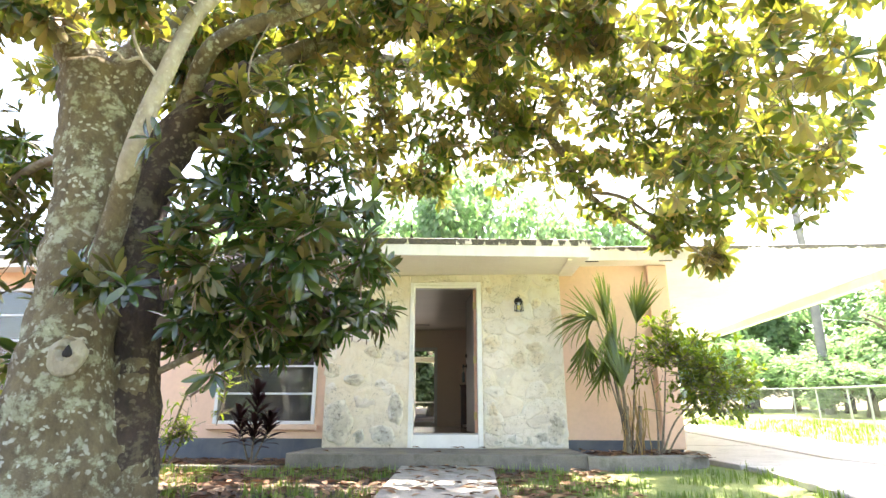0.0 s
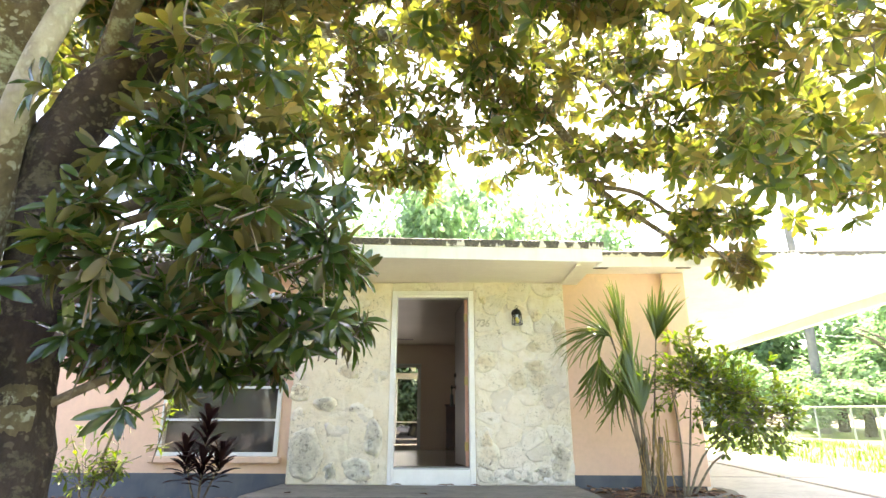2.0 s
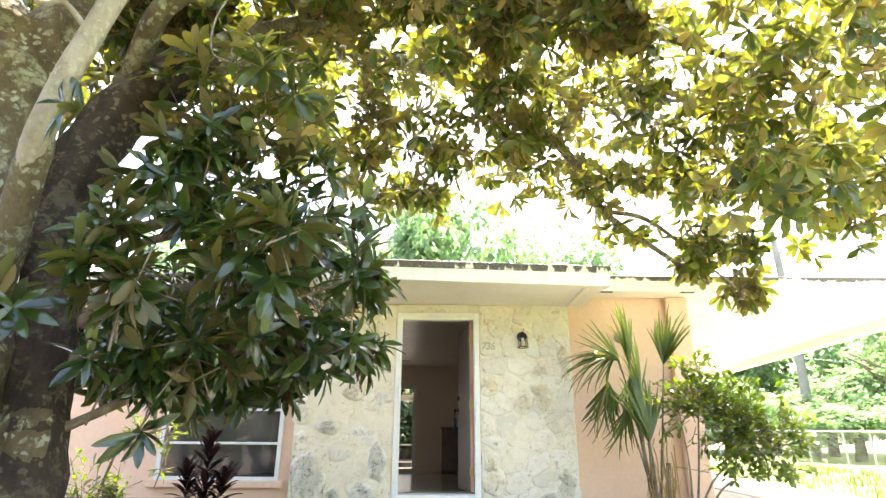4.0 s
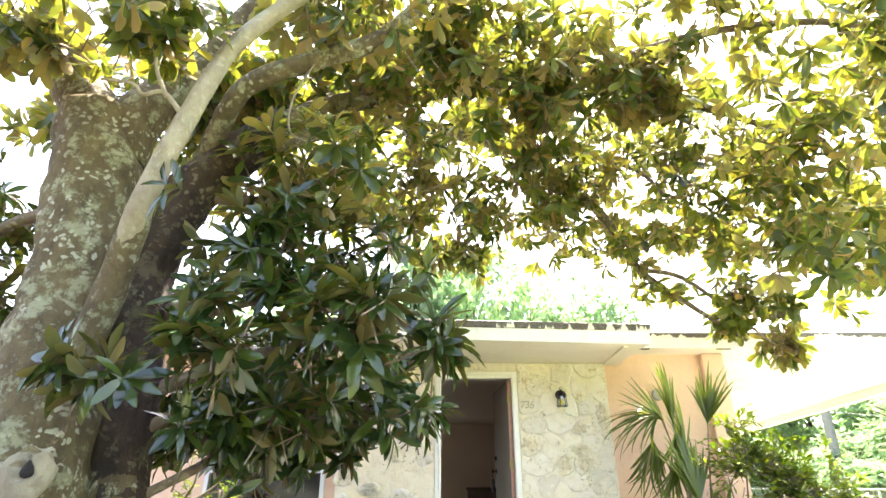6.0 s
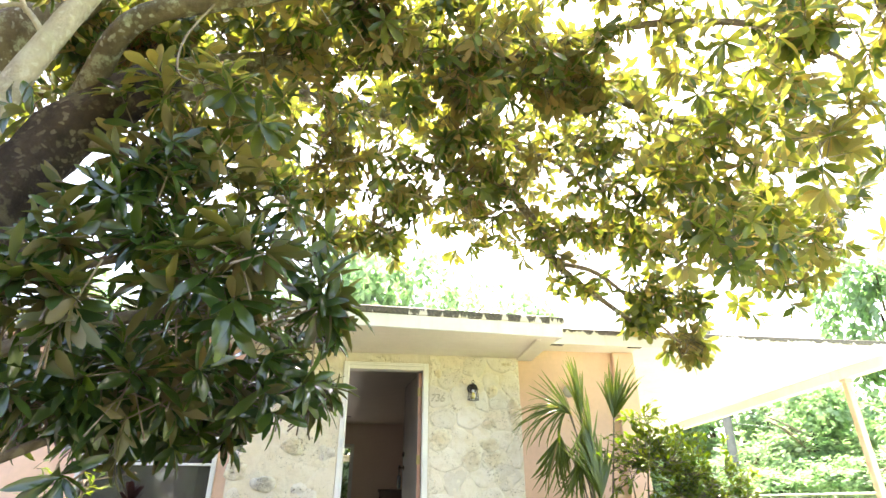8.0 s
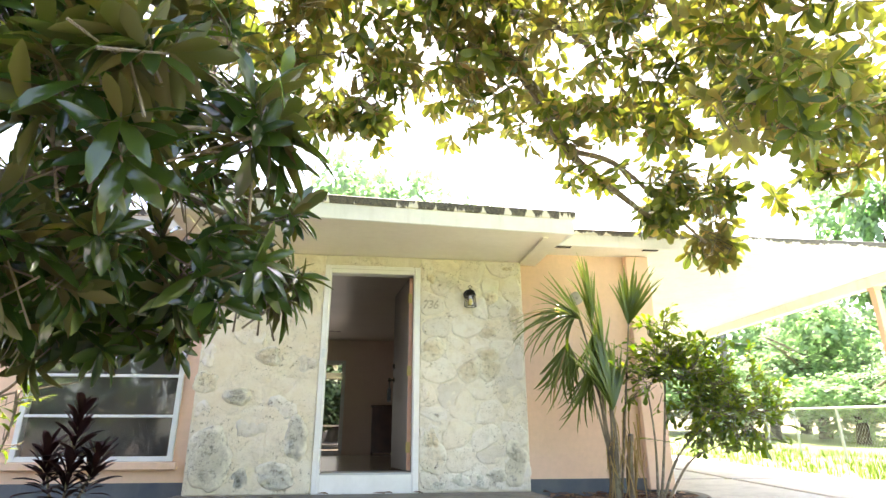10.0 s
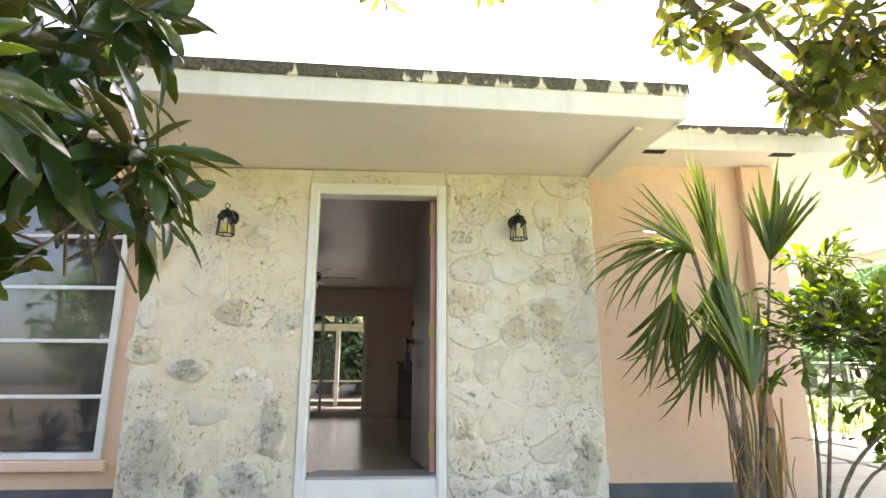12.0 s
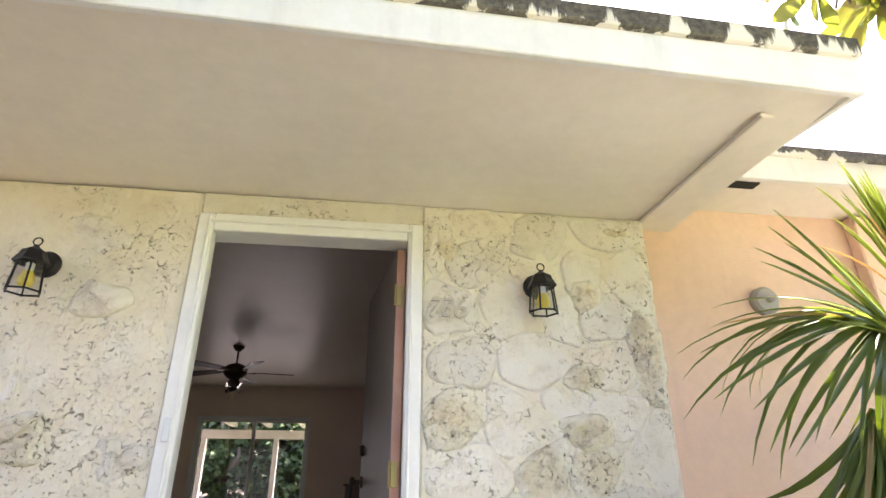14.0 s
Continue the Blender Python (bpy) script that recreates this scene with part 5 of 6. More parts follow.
part("frame", box(-0.2, 0.2, -0.1, 0.1, -0.012, 0.0, 0.003), M["white"], t)
for k in range(5):
    part("slat", box(-0.17, 0.17, -0.075 + 0.035 * k, -0.06 + 0.035 * k, -0.018, -0.012), M["white"], t)

# ---- plants by the porch ----
RP = random.Random(5)
BLADE_S = ((0.0, 0.7), (0.15, 1.0), (0.3, 1.0), (0.45, 0.95), (0.6, 0.85), (0.75, 0.65), (0.9, 0.35), (1.0, 0.0))


def blade_meshes(material, bends, wide=0.042):
    return [leaves_mesh("blade", [Matrix()], leaf_template(0.5, 0, 0.004, BLADE_S, wide, b), [material, material]) for b in bends]


def palm():
    t = thing("fan_palm", 2.12, 7.12, 0.12, "slender fan palm with pleated split leaves by the pink wall", "palm")
    base = Vector(t.location)
    flat, limp = blade_meshes(M["blade"], (0.12, 0.3, 0.6), 0.046), blade_meshes(M["blade"], (0.9, 1.5, 2.1), 0.034)
    dry = blade_meshes(M["blade_dry"], (0.4, 1.2), 0.026)

    def fan(hub, axis, face, spread, n, length, kinds):
        """A fan of n pleated segments round an axis, in the plane that faces a way, on its own leaf stalk."""
        hub, a, f = Vector(hub), Vector(axis).normalized(), Vector(face)
        side = f.cross(a).normalized()
        f = a.cross(side)
        foot = base + Vector((RP.uniform(-0.06, 0.06), RP.uniform(-0.05, 0.05), RP.uniform(0.0, 0.3)))
        bow = (foot * 0.4 + hub * 0.6) + Vector((RP.uniform(-0.04, 0.04), -0.03, 0.05))
        stalk = part("leaf_stalk", tube([foot - base, bow - base, hub - base], [0.013, 0.009, 0.007], 7, 5), M["twig"], t)
        for k in range(n):
            u = (k + 0.5) / n * 2 - 1
            th = u * spread
            way = a * math.cos(th) + side * math.sin(th) + f * RP.uniform(-0.06, 0.06)
            ln = length * (1 - 0.28 * abs(u) ** 1.5) * RP.uniform(0.85, 1.1)
            if hub.y + way.y * ln > 7.83:
                way.y = (7.80 - hub.y) / ln
            up = f * 0.8 + Vector((0, 0, 0.5)) + side * (0.35 if k % 2 else -0.35)
            ob = new("leaf_segment", RP.choice(dry if RP.random() < 0.06 else kinds))
            ob.parent = stalk
            ob.matrix_basis = leaf_frame(hub - base, way, up, ln, RP.uniform(0.85, 1.15))

    fan((1.88, 6.86, 1.72), (0.02, -0.05, 1), (0.6, -0.8, 0.2), 0.30, 24, 0.72, flat)
    fan((2.26, 6.88, 1.74), (0.20, -0.1, 1), (-0.5, -0.9, 0.3), 0.50, 24, 0.66, flat)
    fan((1.98, 6.80, 0.94), (-0.02, -0.1, 1), (0.4, -0.9, 0.3), 0.55, 28, 0.74, flat)
    fan((1.76, 6.88, 1.82), (-0.9, -0.1, 0.1), (0.2, -0.8, 0.7), 0.95, 30, 0.72, limp)
    fan((1.78, 6.86, 1.76), (-0.6, -0.1, 0.6), (0.3, -0.9, 0.3), 0.8, 13, 0.56, flat)
    fan((1.66, 6.92, 1.55), (-0.2, 0.0, -0.9), (0.0, -0.9, 0.3), 0.6, 30, 0.72, limp[:2])
    fan((1.92, 6.90, 1.66), (0.0, -0.2, -0.7), (0.1, -0.8, 0.6), 0.6, 22, 0.75, limp)
    fan((1.98, 6.92, 1.40), (-0.02, -0.1, 0.9), (0.5, -0.8, 0.4), 0.45, 20, 0.66, flat)
    fan((1.86, 6.96, 1.30), (-0.25, -0.1, -0.8), (0.1, -0.8, 0.4), 0.5, 18, 0.62, limp)
    for k in range(3):
        x, y = RP.uniform(-0.06, 0.12), RP.uniform(-0.05, 0.05)
        part("stem", tube([(x, y, -0.05), (x * 1.1, y, 0.3), (x * 1.3 + 0.02, y, 0.62)], [0.034, 0.028, 0.022], 9, 4, 0.25), M["twig"], t, "fibrous brown stem")
    for k in range(40):
        a = RP.uniform(0, 6.28)
        ob = new("dry_leaf", RP.choice(dry))
        ob.parent = t
        ob.matrix_basis = leaf_frame((RP.uniform(-0.1, 0.26), RP.uniform(-0.12, 0.1), RP.uniform(0.3, 0.9)), (0.4 * math.cos(a), 0.35 * math.sin(a), -1), (math.cos(a), math.sin(a), 0.3), RP.uniform(0.3, 0.7), 1.0)


palm()


def small_shrub(name, base, stems, blobs, leaf, leaf_mats, label, category, kindlabel, wide=0.5, seed=3, thick=0.014):
    rnd = random.Random(seed)
    t = thing(name, *base, label, category)
    b = Vector(base)
    for s in stems:
        part("stem", tube([Vector(q) - b for q in s], list(np.linspace(thick, thick * 0.35, len(s))), 7, 4, 0.1), M["twig"], t)
    fr = []
    twigs = bmesh.new()
    for c, r, n in blobs:
        k = 0
        while k < n:
            u = Vector((rnd.gauss(0, 0.5), rnd.gauss(0, 0.5), rnd.gauss(0, 0.5)))
            if u.length > 1.2:
                continue
            p = Vector(c) + Vector((u.x * r[0], u.y * r[1], u.z * r[2]))
            if noise.noise(p * 3.0) < -0.15:
                k += 0.3
                continue
            ax = (u + Vector((rnd.uniform(-0.5, 0.5), rnd.uniform(-0.5, 0.5), rnd.uniform(0, 0.6)))).normalized()
            for j in range(rnd.randint(3, 6)):
                way = ax + Vector((rnd.uniform(-1, 1), rnd.uniform(-1, 1), rnd.uniform(-0.7, 0.6)))
                fr.append(leaf_frame(p - b - ax * 0.03 * j, way, (rnd.uniform(-0.4, 0.4), rnd.uniform(-0.4, 0.4), 1), leaf * rnd.uniform(0.6, 1.2), 1.0))
            rod(p - b - ax * rnd.uniform(0.1, 0.25), p - b, 0.004, 0.002, 4, twigs)
            k += 1
    o = new("foliage", leaves_mesh("foliage", fr, leaf_template(0.2, 0.2, 0.003, LEAF_S, wide), leaf_mats))
    o.parent = t
    tagged(o, kindlabel, kind="stuff")
    tagged(part("twig_work", twigs, M["twig"], t), "thin brown twigs", kind="stuff")


small_shrub("leafy_shrub", (2.42, 6.98, 0.12),
            [[(2.42, 6.98, 0.1), (2.5, 6.95, 0.6), (2.55, 6.9, 1.1), (2.6, 6.85, 1.6)], [(2.42, 6.98, 0.1), (2.6, 6.9, 0.55), (2.9, 6.8, 0.85), (3.2, 6.75, 1.1)], [(2.40, 6.98, 0.1), (2.40, 6.9, 0.7), (2.35, 6.85, 1.2)], [(2.45, 6.98, 0.1), (2.7, 6.9, 0.5), (2.95, 6.75, 0.65)]],
            [((2.62, 6.85, 1.35), (0.55, 0.4, 0.45), 250), ((3.0, 6.8, 1.15), (0.55, 0.4, 0.5), 250), ((3.25, 6.75, 1.0), (0.4, 0.35, 0.4), 120), ((2.55, 6.85, 1.75), (0.3, 0.25, 0.2), 26), ((2.9, 6.75, 0.7), (0.5, 0.35, 0.2), 34)],
            0.085, [M["shrub"], M["shrub"]], "leafy green shrub with small oval leaves beside the palm", "shrub", "small oval green leaves")
small_shrub("sapling", (-3.45, 6.55, 0.0),
            [[(-3.45, 6.55, -0.05), (-3.24, 6.5, 0.76), (-3.14, 6.5, 0.84), (-2.84, 6.45, 1.0), (-2.52, 6.4, 1.06), (-2.30, 6.4, 1.1)], [(-3.16, 6.5, 0.84), (-2.81, 6.45, 1.05), (-2.66, 6.4, 1.18), (-2.32, 6.4, 1.29)],
             [(-3.16, 6.5, 0.82), (-3.01, 6.48, 1.07), (-2.95, 6.45, 1.23), (-2.66, 6.4, 1.45)], [(-3.45, 6.55, -0.05), (-3.5, 6.5, 0.4), (-3.62, 6.45, 0.75)], [(-3.42, 6.55, -0.05), (-3.2, 6.5, 0.3), (-3.16, 6.5, 0.7)], [(-2.72, 6.42, 1.04), (-2.70, 6.4, 0.8), (-2.76, 6.4, 0.5)]],
            [((-3.18, 6.5, 0.55), (0.16, 0.15, 0.45), 44), ((-3.42, 6.5, 0.42), (0.32, 0.2, 0.36), 34), ((-3.10, 6.46, 1.15), (0.14, 0.12, 0.25), 10), ((-2.72, 6.4, 0.95), (0.25, 0.15, 0.15), 7), ((-2.72, 6.4, 0.7), (0.1, 0.08, 0.25), 5), ((-3.75, 6.5, 0.5), (0.3, 0.2, 0.4), 24)],
            0.095, [M["shrub"], M["shrub"]], "straggly bare-stemmed sapling with sparse leaves in the flower bed", "sapling", "sparse thin green leaves", 0.3, 8)


def ti_plant():
    rnd = random.Random(21)
    t = thing("ti_plant", -2.58, 7.1, 0.03, "dark purple-leaved ti plant below the window", "plant")
    me = [leaves_mesh("leaf", [Matrix()], leaf_template(0.35, b, 0.004, LEAF_S, 0.3), [M["ti"], M["ti"]]) for b in (0.1, 0.3)]
    for tip, n in (((0.02, -0.02, 0.86), 44), ((-0.22, 0.05, 0.55), 34), ((0.2, 0.03, 0.52), 30), ((0.05, -0.1, 0.42), 22)):
        part("stem", tube([(0.02 * tip[0], 0, -0.05), (tip[0] * 0.6, tip[1] * 0.5, tip[2] * 0.5), tip], [0.014, 0.011, 0.008], 7, 4), M["twig"], t)
        for k in range(n):
            f = k / n
            a = k * 2.4
            sp = 0.25 + 1.15 * f
            at = Vector(tip) * (1 - 0.55 * f) + Vector((tip[0] * 0.3 * f, 0, 0.0))
            ob = new("leaf", me[k % 2])
            ob.parent = t
            ob.matrix_basis = leaf_frame(at, (math.sin(sp) * math.cos(a), math.sin(sp) * math.sin(a), math.cos(sp)), (0, 0, 1), rnd.uniform(0.16, 0.26), 1.0)


ti_plant()

# ---- litter and grass ----
RG = random.Random(9)
fr = []
for i in range(4200):
    x, y = RG.uniform(-6, 1.6), RG.uniform(3.6, 7.75)
    if -0.62 < x < 0.42 and RG.random() < 0.75 or (-1.95 < x < 1.5 and y > 6.45) or (-2.0 - 0.5 < x < -1.5 and y < 3.9):
        continue
    z = ground_z(x, y) + (0.06 if -0.62 < x < 0.42 else 0.025)
    if x > 1.5 and y > 6.6:
        z = 0.16
    a = RG.uniform(0, 6.3)
    fr.append(leaf_frame((x, y, z), (math.cos(a), math.sin(a), RG.uniform(-0.1, 0.25)), (RG.uniform(-0.5, 0.5), RG.uniform(-0.5, 0.5), 1), RG.uniform(0.07, 0.17), 1.0))
for i in range(160):
    a = RG.uniform(0, 6.3)
    x = RG.uniform(1.6, 2.9)
    fr.append(leaf_frame((x, RG.uniform(6.7 + 0.2 * max(x - 2.2, 0), 7.8), 0.19), (math.cos(a), math.sin(a), RG.uniform(-0.1, 0.25)), (RG.uniform(-0.5, 0.5), RG.uniform(-0.5, 0.5), 1), RG.uniform(0.06, 0.14), 1.0))
tagged(new("leaf_litter", leaves_mesh("leaf_litter", fr, leaf_template(0.3, 0.2), [M["litter"], M["litter"]])), "fallen brown magnolia leaves strewn over the ground", "leaf litter", kind="stuff")
for x, y, a in ((-0.62, 7.60, 0.3), (-0.10, 7.58, 0.1), (0.27, 7.62, -0.3), (-0.25, 6.56, 0.8), (-1.55, 6.6, 1.2), (-0.02, 7.60, 0.4)):
    me = leaves_mesh("dead_leaf", [leaf_frame((0, 0, 0), (math.cos(a), math.sin(a), 0.05), (0, 0.3, 1), 0.11)], leaf_template(0.5, 0.15), [M["litter"], M["litter"]])
    ob = tagged(new("dead_leaf", me), "curled brown dead leaf lying on the porch slab", "leaf", "dead leaves on the porch")
    ob.location = (x, y, 0.222)
fr = []
GRASS_S = ((0.0, 1.0), (0.5, 0.8), (1.0, 0.0))


def grass(x0, x1, y0, y1, n, h):
    for _ in range(n):
        x, y = RG.uniform(x0, x1), RG.uniform(y0, y1)
        if noise.noise(Vector((x * 1.6, y * 1.6, 4))) < -0.05 or -0.64 < x < 0.44 or (y > 6.45 and x < 3.2):
            continue
        for _k in range(3):
            a = RG.uniform(0, 6.3)
            fr.append(leaf_frame((x + RG.uniform(-0.03, 0.03), y + RG.uniform(-0.03, 0.03), ground_z(x, y) - 0.01), (0.6 * math.cos(a), 0.6 * math.sin(a), 1), (math.cos(a), math.sin(a), 0.2), h * RG.uniform(0.5, 1.3), 1.0))


grass(0.45, 3.3, 3.8, 6.5, 1900, 0.075)
grass(-4.5, -0.6, 4.2, 6.3, 2300, 0.08)
grass(3.1, 3.3, 0.5, 7.6, 200, 0.1)
grass(4.88, 5.02, 0.5, 16, 260, 0.07)
grass(6.8, 12.0, 8.0, 20.0, 3500, 0.12)
tagged(new("grass", leaves_mesh("grass", fr, leaf_template(0.2, 0.5, 0.003, GRASS_S, 0.11), [M["grass"], M["grass"]])), "sparse sunlit lawn grass in tufts", "grass", kind="stuff")

# ---- fence, pole, far trees ----
def chain_fence():
    t = thing("chain_link_fence", 9.6, 13.0, 0.2, "grey galvanised chain-link fence along the lot line", "fence")
    inv = Matrix.Translation(t.location).inverted()
    line = [(8.7, 10.2), (9.6, 13.0), (10.5, 15.4), (11.6, 18.0), (12.4, 21.0), (13.2, 24.0), (12.4, 27.5), (11.4, 31.0), (8.5, 32.0), (5.5, 32.6)]
    mesh = bmesh.new()
    for i, (x, y) in enumerate(line):
        z = ground_z(x, y)
        part("post", rod((x, y, z - 0.1), (x, y, z + 1.12), 0.03), M["galv"], t).matrix_parent_inverse = inv
        if i + 1 == len(line):
            break
        x2, y2 = line[i + 1]
        z2 = ground_z(x2, y2)
        part("top_rail", rod((x, y, z + 1.08), (x2, y2, z2 + 1.08), 0.022), M["galv"], t).matrix_parent_inverse = inv
        a, b = Vector((x, y, z + 0.04)), Vector((x2, y2, z2 + 0.04))
        d, ln = (b - a).normalized(), (b - a).length
        n = int(ln / 0.11)
        for k in range(-9, n):
            for sgn in (0, 1):
                s0, s1 = k * 0.11, k * 0.11 + 1.02
                h0, h1 = 0.0, 1.02
                if s0 < 0:
                    h0, s0 = -s0, 0.0
                if s1 > ln:
                    h1, s1 = h1 - (s1 - ln), ln
                if h1 <= h0:
                    continue
                if sgn:
                    h0, h1 = 1.02 - h0, 1.02 - h1
                p, q = a + d * s0 + Vector((0, 0, h0)), a + d * s1 + Vector((0, 0, h1))
                w = Vector((0, 0, 0.005))
                mesh.faces.new([mesh.verts.new(c) for c in (p - w, q - w, q + w, p + w)])
    m = part("mesh", mesh, M["wire"], t, "woven wire mesh")
    m.matrix_parent_inverse = inv
    tagged(m, kind="stuff")


chain_fence()
t = thing("utility_pole", 15.72, 26.0, 0.6, "weathered grey wooden utility pole behind the fence", "utility pole")
part("shaft", tube([(0, 0, -0.3), (0.18, 0, 5), (0.1, 0, 10.5)], [0.22, 0.19, 0.15], 12, 4, 0.05), M["pole"], t)
part("branch_stub", tube([(0, 0, 9.0), (0.5, 0, 9.6), (1.1, 0, 9.9)], [0.06, 0.05, 0.03], 8, 3), M["twig"], t)
for k, (zz, to) in enumerate(((5.2, (-9, 6, -0.6)), (4.4, (12, 3, 0.3)), (3.4, (10, -4, 0.9)))):
    part("cable", tube([(0, 0, zz), (to[0] / 2, to[1] / 2, zz + to[2] / 2 - 0.25), (to[0], to[1], zz + to[2])], [0.02] * 3, 5, 5), M["galv"], t)

RT = random.Random(4)


def tree_crown(seed, n, rx, rz, size, leaf="far_leaf"):
    rnd, fr = random.Random(seed), []
    lobes = [(Vector((rnd.uniform(-0.6, 0.6) * rx, rnd.uniform(-0.6, 0.6) * rx, rnd.uniform(-0.55, 0.75) * rz)), rnd.uniform(0.28, 0.5) * rx) for _ in range(13)]
    for _ in range(n):
        c, r = rnd.choice(lobes)
        u = Vector((rnd.gauss(0, 1), rnd.gauss(0, 1), rnd.gauss(0, 1))).normalized()
        p = c + u * r * rnd.uniform(0.55, 1.08)
        if noise.noise(p * 1.1 + Vector((seed, 0, 0))) < -0.08:
            continue
        way = u + Vector((rnd.uniform(-1, 1), rnd.uniform(-1, 1), rnd.uniform(-1, 0.5)))
        fr.append(leaf_frame(p, way, u + Vector((0, 0, 0.5)), size * rnd.uniform(0.6, 1.4), 1.0))
    return leaves_mesh("crown", fr, leaf_template(0.2, 0.25, 0.01, GRASS_S, 0.75), [M[leaf], M[leaf]])


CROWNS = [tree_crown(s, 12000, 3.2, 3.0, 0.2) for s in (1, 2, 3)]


CROWNS.append(tree_crown(9, 6000, 3.2, 3.0, 0.27, "hedge"))


def far_tree(x, y, h, spread, k, label):
    t = thing("tree", x, y, ground_z(x, y) - 0.1, label, "tree", "trees behind the house")
    part("trunk", tube([(0, 0, 0), (0.15, 0.1, h * 0.35), (-0.1, 0.1, h * 0.75)], [0.2 + h * 0.012, 0.16 + h * 0.006, 0.06], 10, 4, 0.1), M["bark_dark"], t)
    for j in range(4):
        a = RT.uniform(0, 6.3)
        part("limb", tube([(0.1, 0.1, h * (0.35 + 0.08 * j)), (0.9 * math.cos(a), 0.9 * math.sin(a), h * (0.5 + 0.08 * j)), (1.8 * math.cos(a) * spread, 1.8 * math.sin(a) * spread, h * (0.6 + 0.08 * j))], [0.09, 0.06, 0.03], 7, 3), M["twig"], t)
    c = new("crown", CROWNS[k % 3 if k >= 0 else 3])
    c.parent = t
    c.matrix_basis = Matrix.Translation((0, 0, h * 0.54)) @ Matrix.Rotation(RT.uniform(0, 6.3), 4, 'Z') @ Matrix.Diagonal((spread, spread, h * 0.15, 1))
    tagged(c, kind="stuff")


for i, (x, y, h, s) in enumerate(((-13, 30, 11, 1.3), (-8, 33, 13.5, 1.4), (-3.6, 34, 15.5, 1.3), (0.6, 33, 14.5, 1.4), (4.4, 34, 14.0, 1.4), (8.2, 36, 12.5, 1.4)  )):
    far_tree(x, y, h, s, i, "tall sunlit broadleaf tree behind the house, haze in its leaf colour")
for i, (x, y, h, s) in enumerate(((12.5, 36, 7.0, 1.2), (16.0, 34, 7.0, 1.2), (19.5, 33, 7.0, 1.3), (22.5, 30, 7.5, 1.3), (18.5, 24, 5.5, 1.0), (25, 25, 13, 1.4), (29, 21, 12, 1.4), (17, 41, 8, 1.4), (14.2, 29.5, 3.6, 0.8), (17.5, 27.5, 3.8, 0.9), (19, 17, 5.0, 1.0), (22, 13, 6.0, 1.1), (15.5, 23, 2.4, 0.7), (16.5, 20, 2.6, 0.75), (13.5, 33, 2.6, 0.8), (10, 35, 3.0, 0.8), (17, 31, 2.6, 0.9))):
    far_tree(x, y, h, s, i + 1, "bright green broadleaf tree beyond the fence, haze in its leaf colour")

for i, (x, y, h, s) in enumerate(((-14, -17, 9, 1.4), (-6, -19, 10, 1.5), (3, -18, 8, 1.4), (12, -20, 10, 1.5))):
    far_tree(x, y, h, s, i, "broadleaf tree across the street, mirrored in the windows")

for i, (x, y, h) in enumerate(((-7.2, 24.5, 5.5), (-5.6, 24, 5.2), (-4.2, 24.5, 5.6), (-2.9, 24, 5.2), (-1.5, 24.4, 5.5), (-0.2, 24, 5.2), (1.2, 24.5, 5.5))):
    far_tree(x, y, h, 0.72, -1, "dense hedge tree behind the back patio, shade in its dark leaf colour")

for i, (x, y) in enumerate(((-6.4, 22.9), (-5.1, 23.2), (-3.9, 22.8), (-2.7, 23.1), (-1.5, 22.8), (-0.3, 23.1), (0.9, 22.8))):
    far_tree(x, y, 3.1, 0.5, -1, "dense shrub behind the back patio, shade in its dark leaf colour")

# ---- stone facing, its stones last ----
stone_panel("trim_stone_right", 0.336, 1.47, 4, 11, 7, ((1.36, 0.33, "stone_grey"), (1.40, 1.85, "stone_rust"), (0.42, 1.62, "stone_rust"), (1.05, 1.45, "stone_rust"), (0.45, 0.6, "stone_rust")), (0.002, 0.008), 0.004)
stone_panel("trim_stone_left", -1.87, -0.692, 0, 9, 3, (), (0.001, 0.005), 0.002)


def boulder(x, z, rx, rz, kind, proud, seed, panel="trim_stone_left"):
    rnd = random.Random(seed)
    poly = [(x + rx * math.cos(a) * rnd.uniform(0.7, 1.2), z + rz * math.sin(a) * rnd.uniform(0.7, 1.2)) for a in np.linspace(0, 2 * math.pi, 11)[:-1]]
    ob = link("stone", stone_mesh(poly, proud, 0.004, seed, 0.03, 0.035), M[kind], bpy.data.objects[panel])
    ob.location = (0, 7.76, 0)


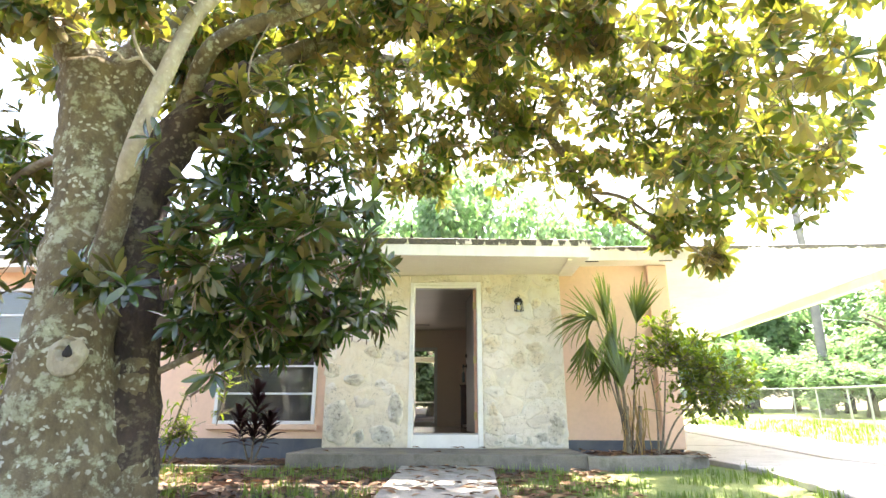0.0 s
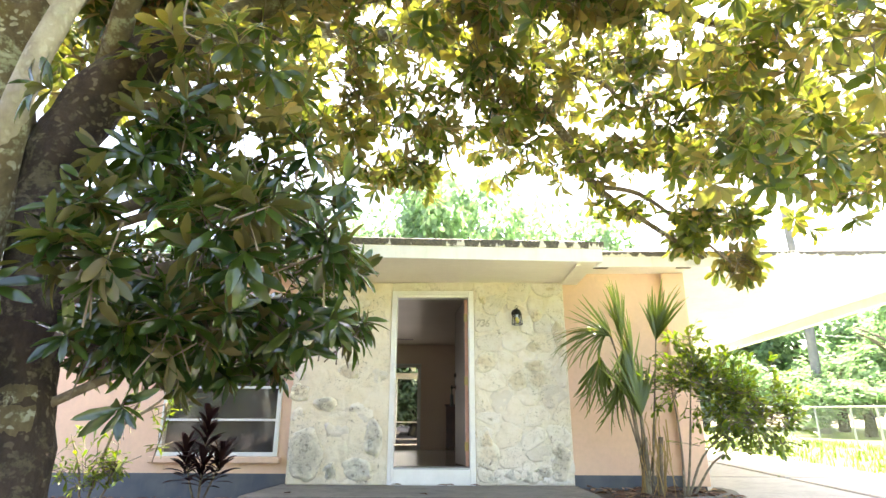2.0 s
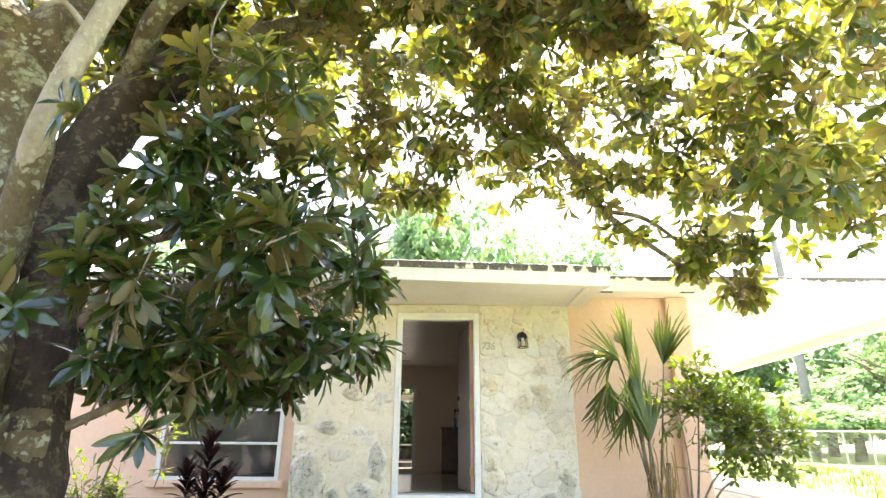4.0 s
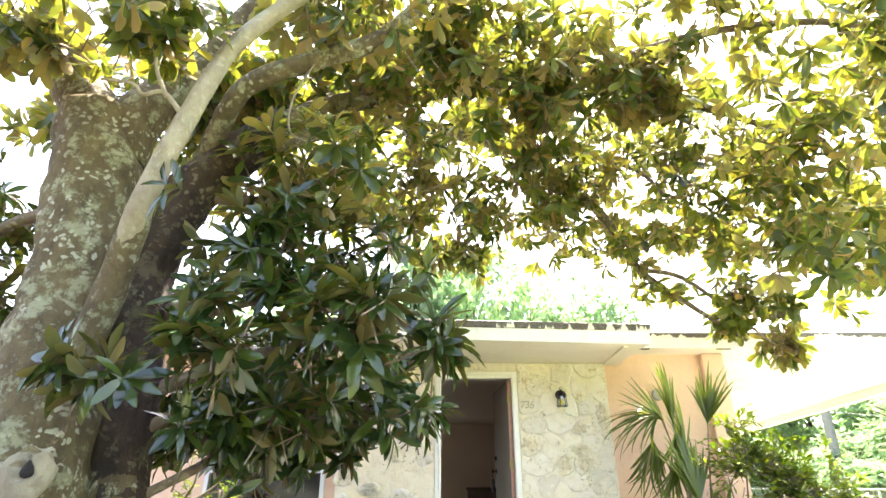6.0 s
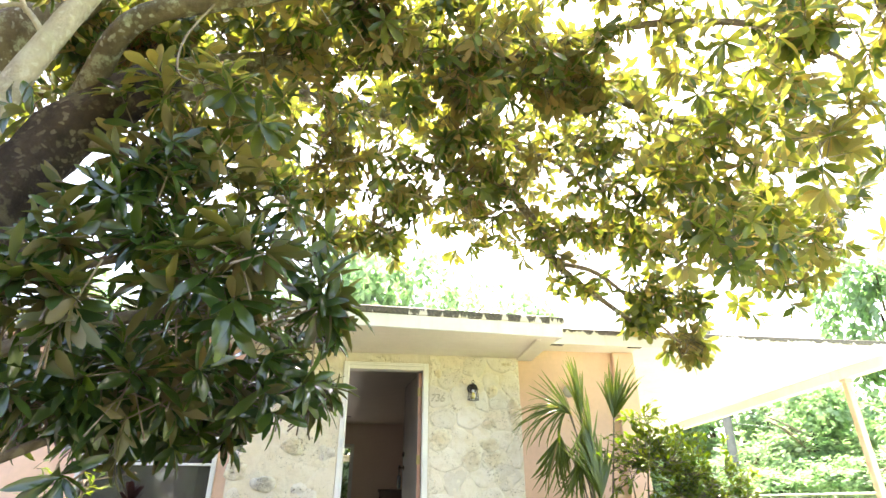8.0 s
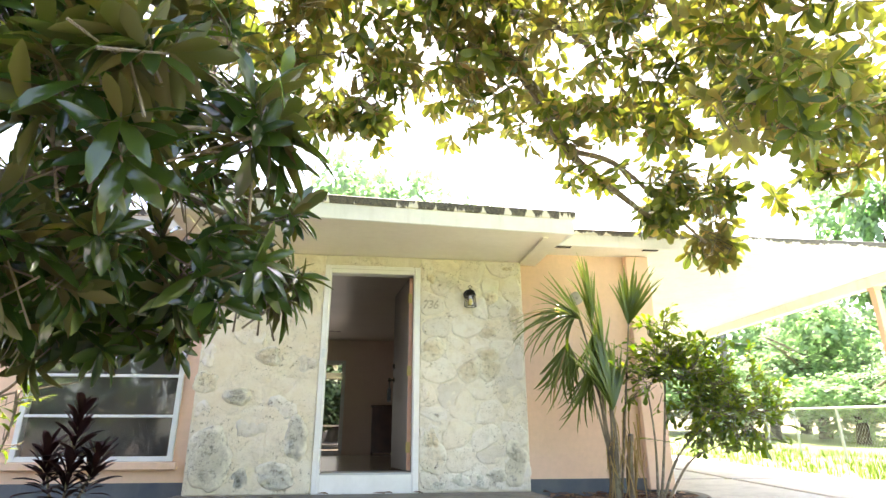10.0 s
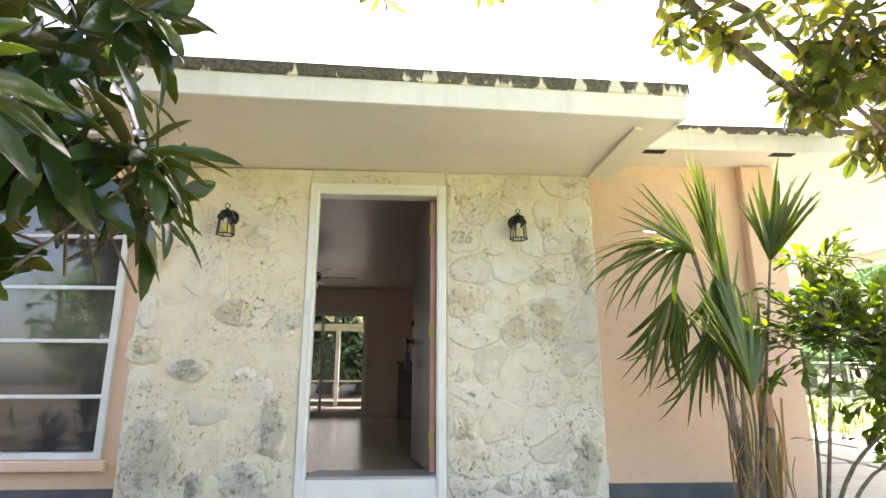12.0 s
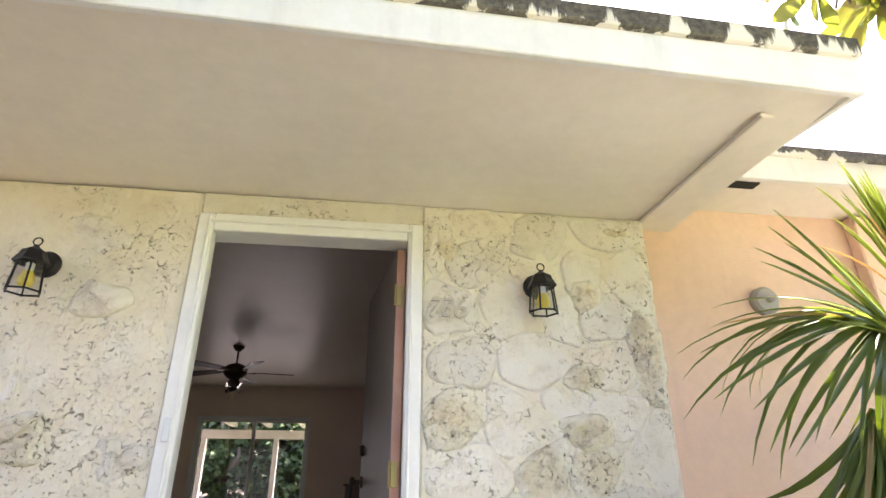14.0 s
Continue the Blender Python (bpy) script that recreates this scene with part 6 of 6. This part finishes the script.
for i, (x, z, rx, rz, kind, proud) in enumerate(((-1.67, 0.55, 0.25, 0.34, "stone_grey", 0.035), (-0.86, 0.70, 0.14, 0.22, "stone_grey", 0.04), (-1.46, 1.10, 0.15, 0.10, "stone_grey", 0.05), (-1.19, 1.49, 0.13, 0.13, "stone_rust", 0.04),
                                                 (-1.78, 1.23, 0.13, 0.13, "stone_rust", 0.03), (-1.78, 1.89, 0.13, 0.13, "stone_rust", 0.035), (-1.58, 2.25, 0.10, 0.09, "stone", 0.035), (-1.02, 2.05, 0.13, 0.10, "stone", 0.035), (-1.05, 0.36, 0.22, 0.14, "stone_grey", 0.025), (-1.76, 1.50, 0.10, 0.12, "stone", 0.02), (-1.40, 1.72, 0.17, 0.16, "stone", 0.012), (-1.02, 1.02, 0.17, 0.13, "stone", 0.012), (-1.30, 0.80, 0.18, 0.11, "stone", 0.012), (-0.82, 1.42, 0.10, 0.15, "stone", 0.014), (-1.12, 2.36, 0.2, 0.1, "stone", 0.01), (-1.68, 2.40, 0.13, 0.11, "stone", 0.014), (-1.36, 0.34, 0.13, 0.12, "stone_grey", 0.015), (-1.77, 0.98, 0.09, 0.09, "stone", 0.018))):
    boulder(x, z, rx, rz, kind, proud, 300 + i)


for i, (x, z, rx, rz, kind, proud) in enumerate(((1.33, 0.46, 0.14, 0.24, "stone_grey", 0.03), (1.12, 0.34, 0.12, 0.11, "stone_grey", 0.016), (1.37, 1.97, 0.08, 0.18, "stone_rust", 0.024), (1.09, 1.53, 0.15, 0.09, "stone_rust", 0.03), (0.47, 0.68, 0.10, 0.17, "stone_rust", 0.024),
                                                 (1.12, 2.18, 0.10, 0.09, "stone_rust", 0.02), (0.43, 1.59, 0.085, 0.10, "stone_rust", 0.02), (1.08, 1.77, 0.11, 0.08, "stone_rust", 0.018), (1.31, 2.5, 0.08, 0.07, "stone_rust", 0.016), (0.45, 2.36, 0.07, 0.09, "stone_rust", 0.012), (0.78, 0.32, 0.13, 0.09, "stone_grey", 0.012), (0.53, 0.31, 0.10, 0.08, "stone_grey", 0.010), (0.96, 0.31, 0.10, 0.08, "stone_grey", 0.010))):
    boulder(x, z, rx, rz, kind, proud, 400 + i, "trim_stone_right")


def fossil_shell():
    t = bpy.data.objects["trim_stone_left"]
    bm = bmesh.new()
    for k in range(11):
        a = radians(20 + 14 * k)
        c, tip = Vector((-1.46, 7.695, 1.10)), Vector((-1.46 + 0.075 * math.cos(a), 7.705, 1.10 + 0.07 * math.sin(a)))
        rod(c, tip, 0.003, 0.007, 6, bm)
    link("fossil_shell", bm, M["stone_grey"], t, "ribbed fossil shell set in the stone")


fossil_shell()
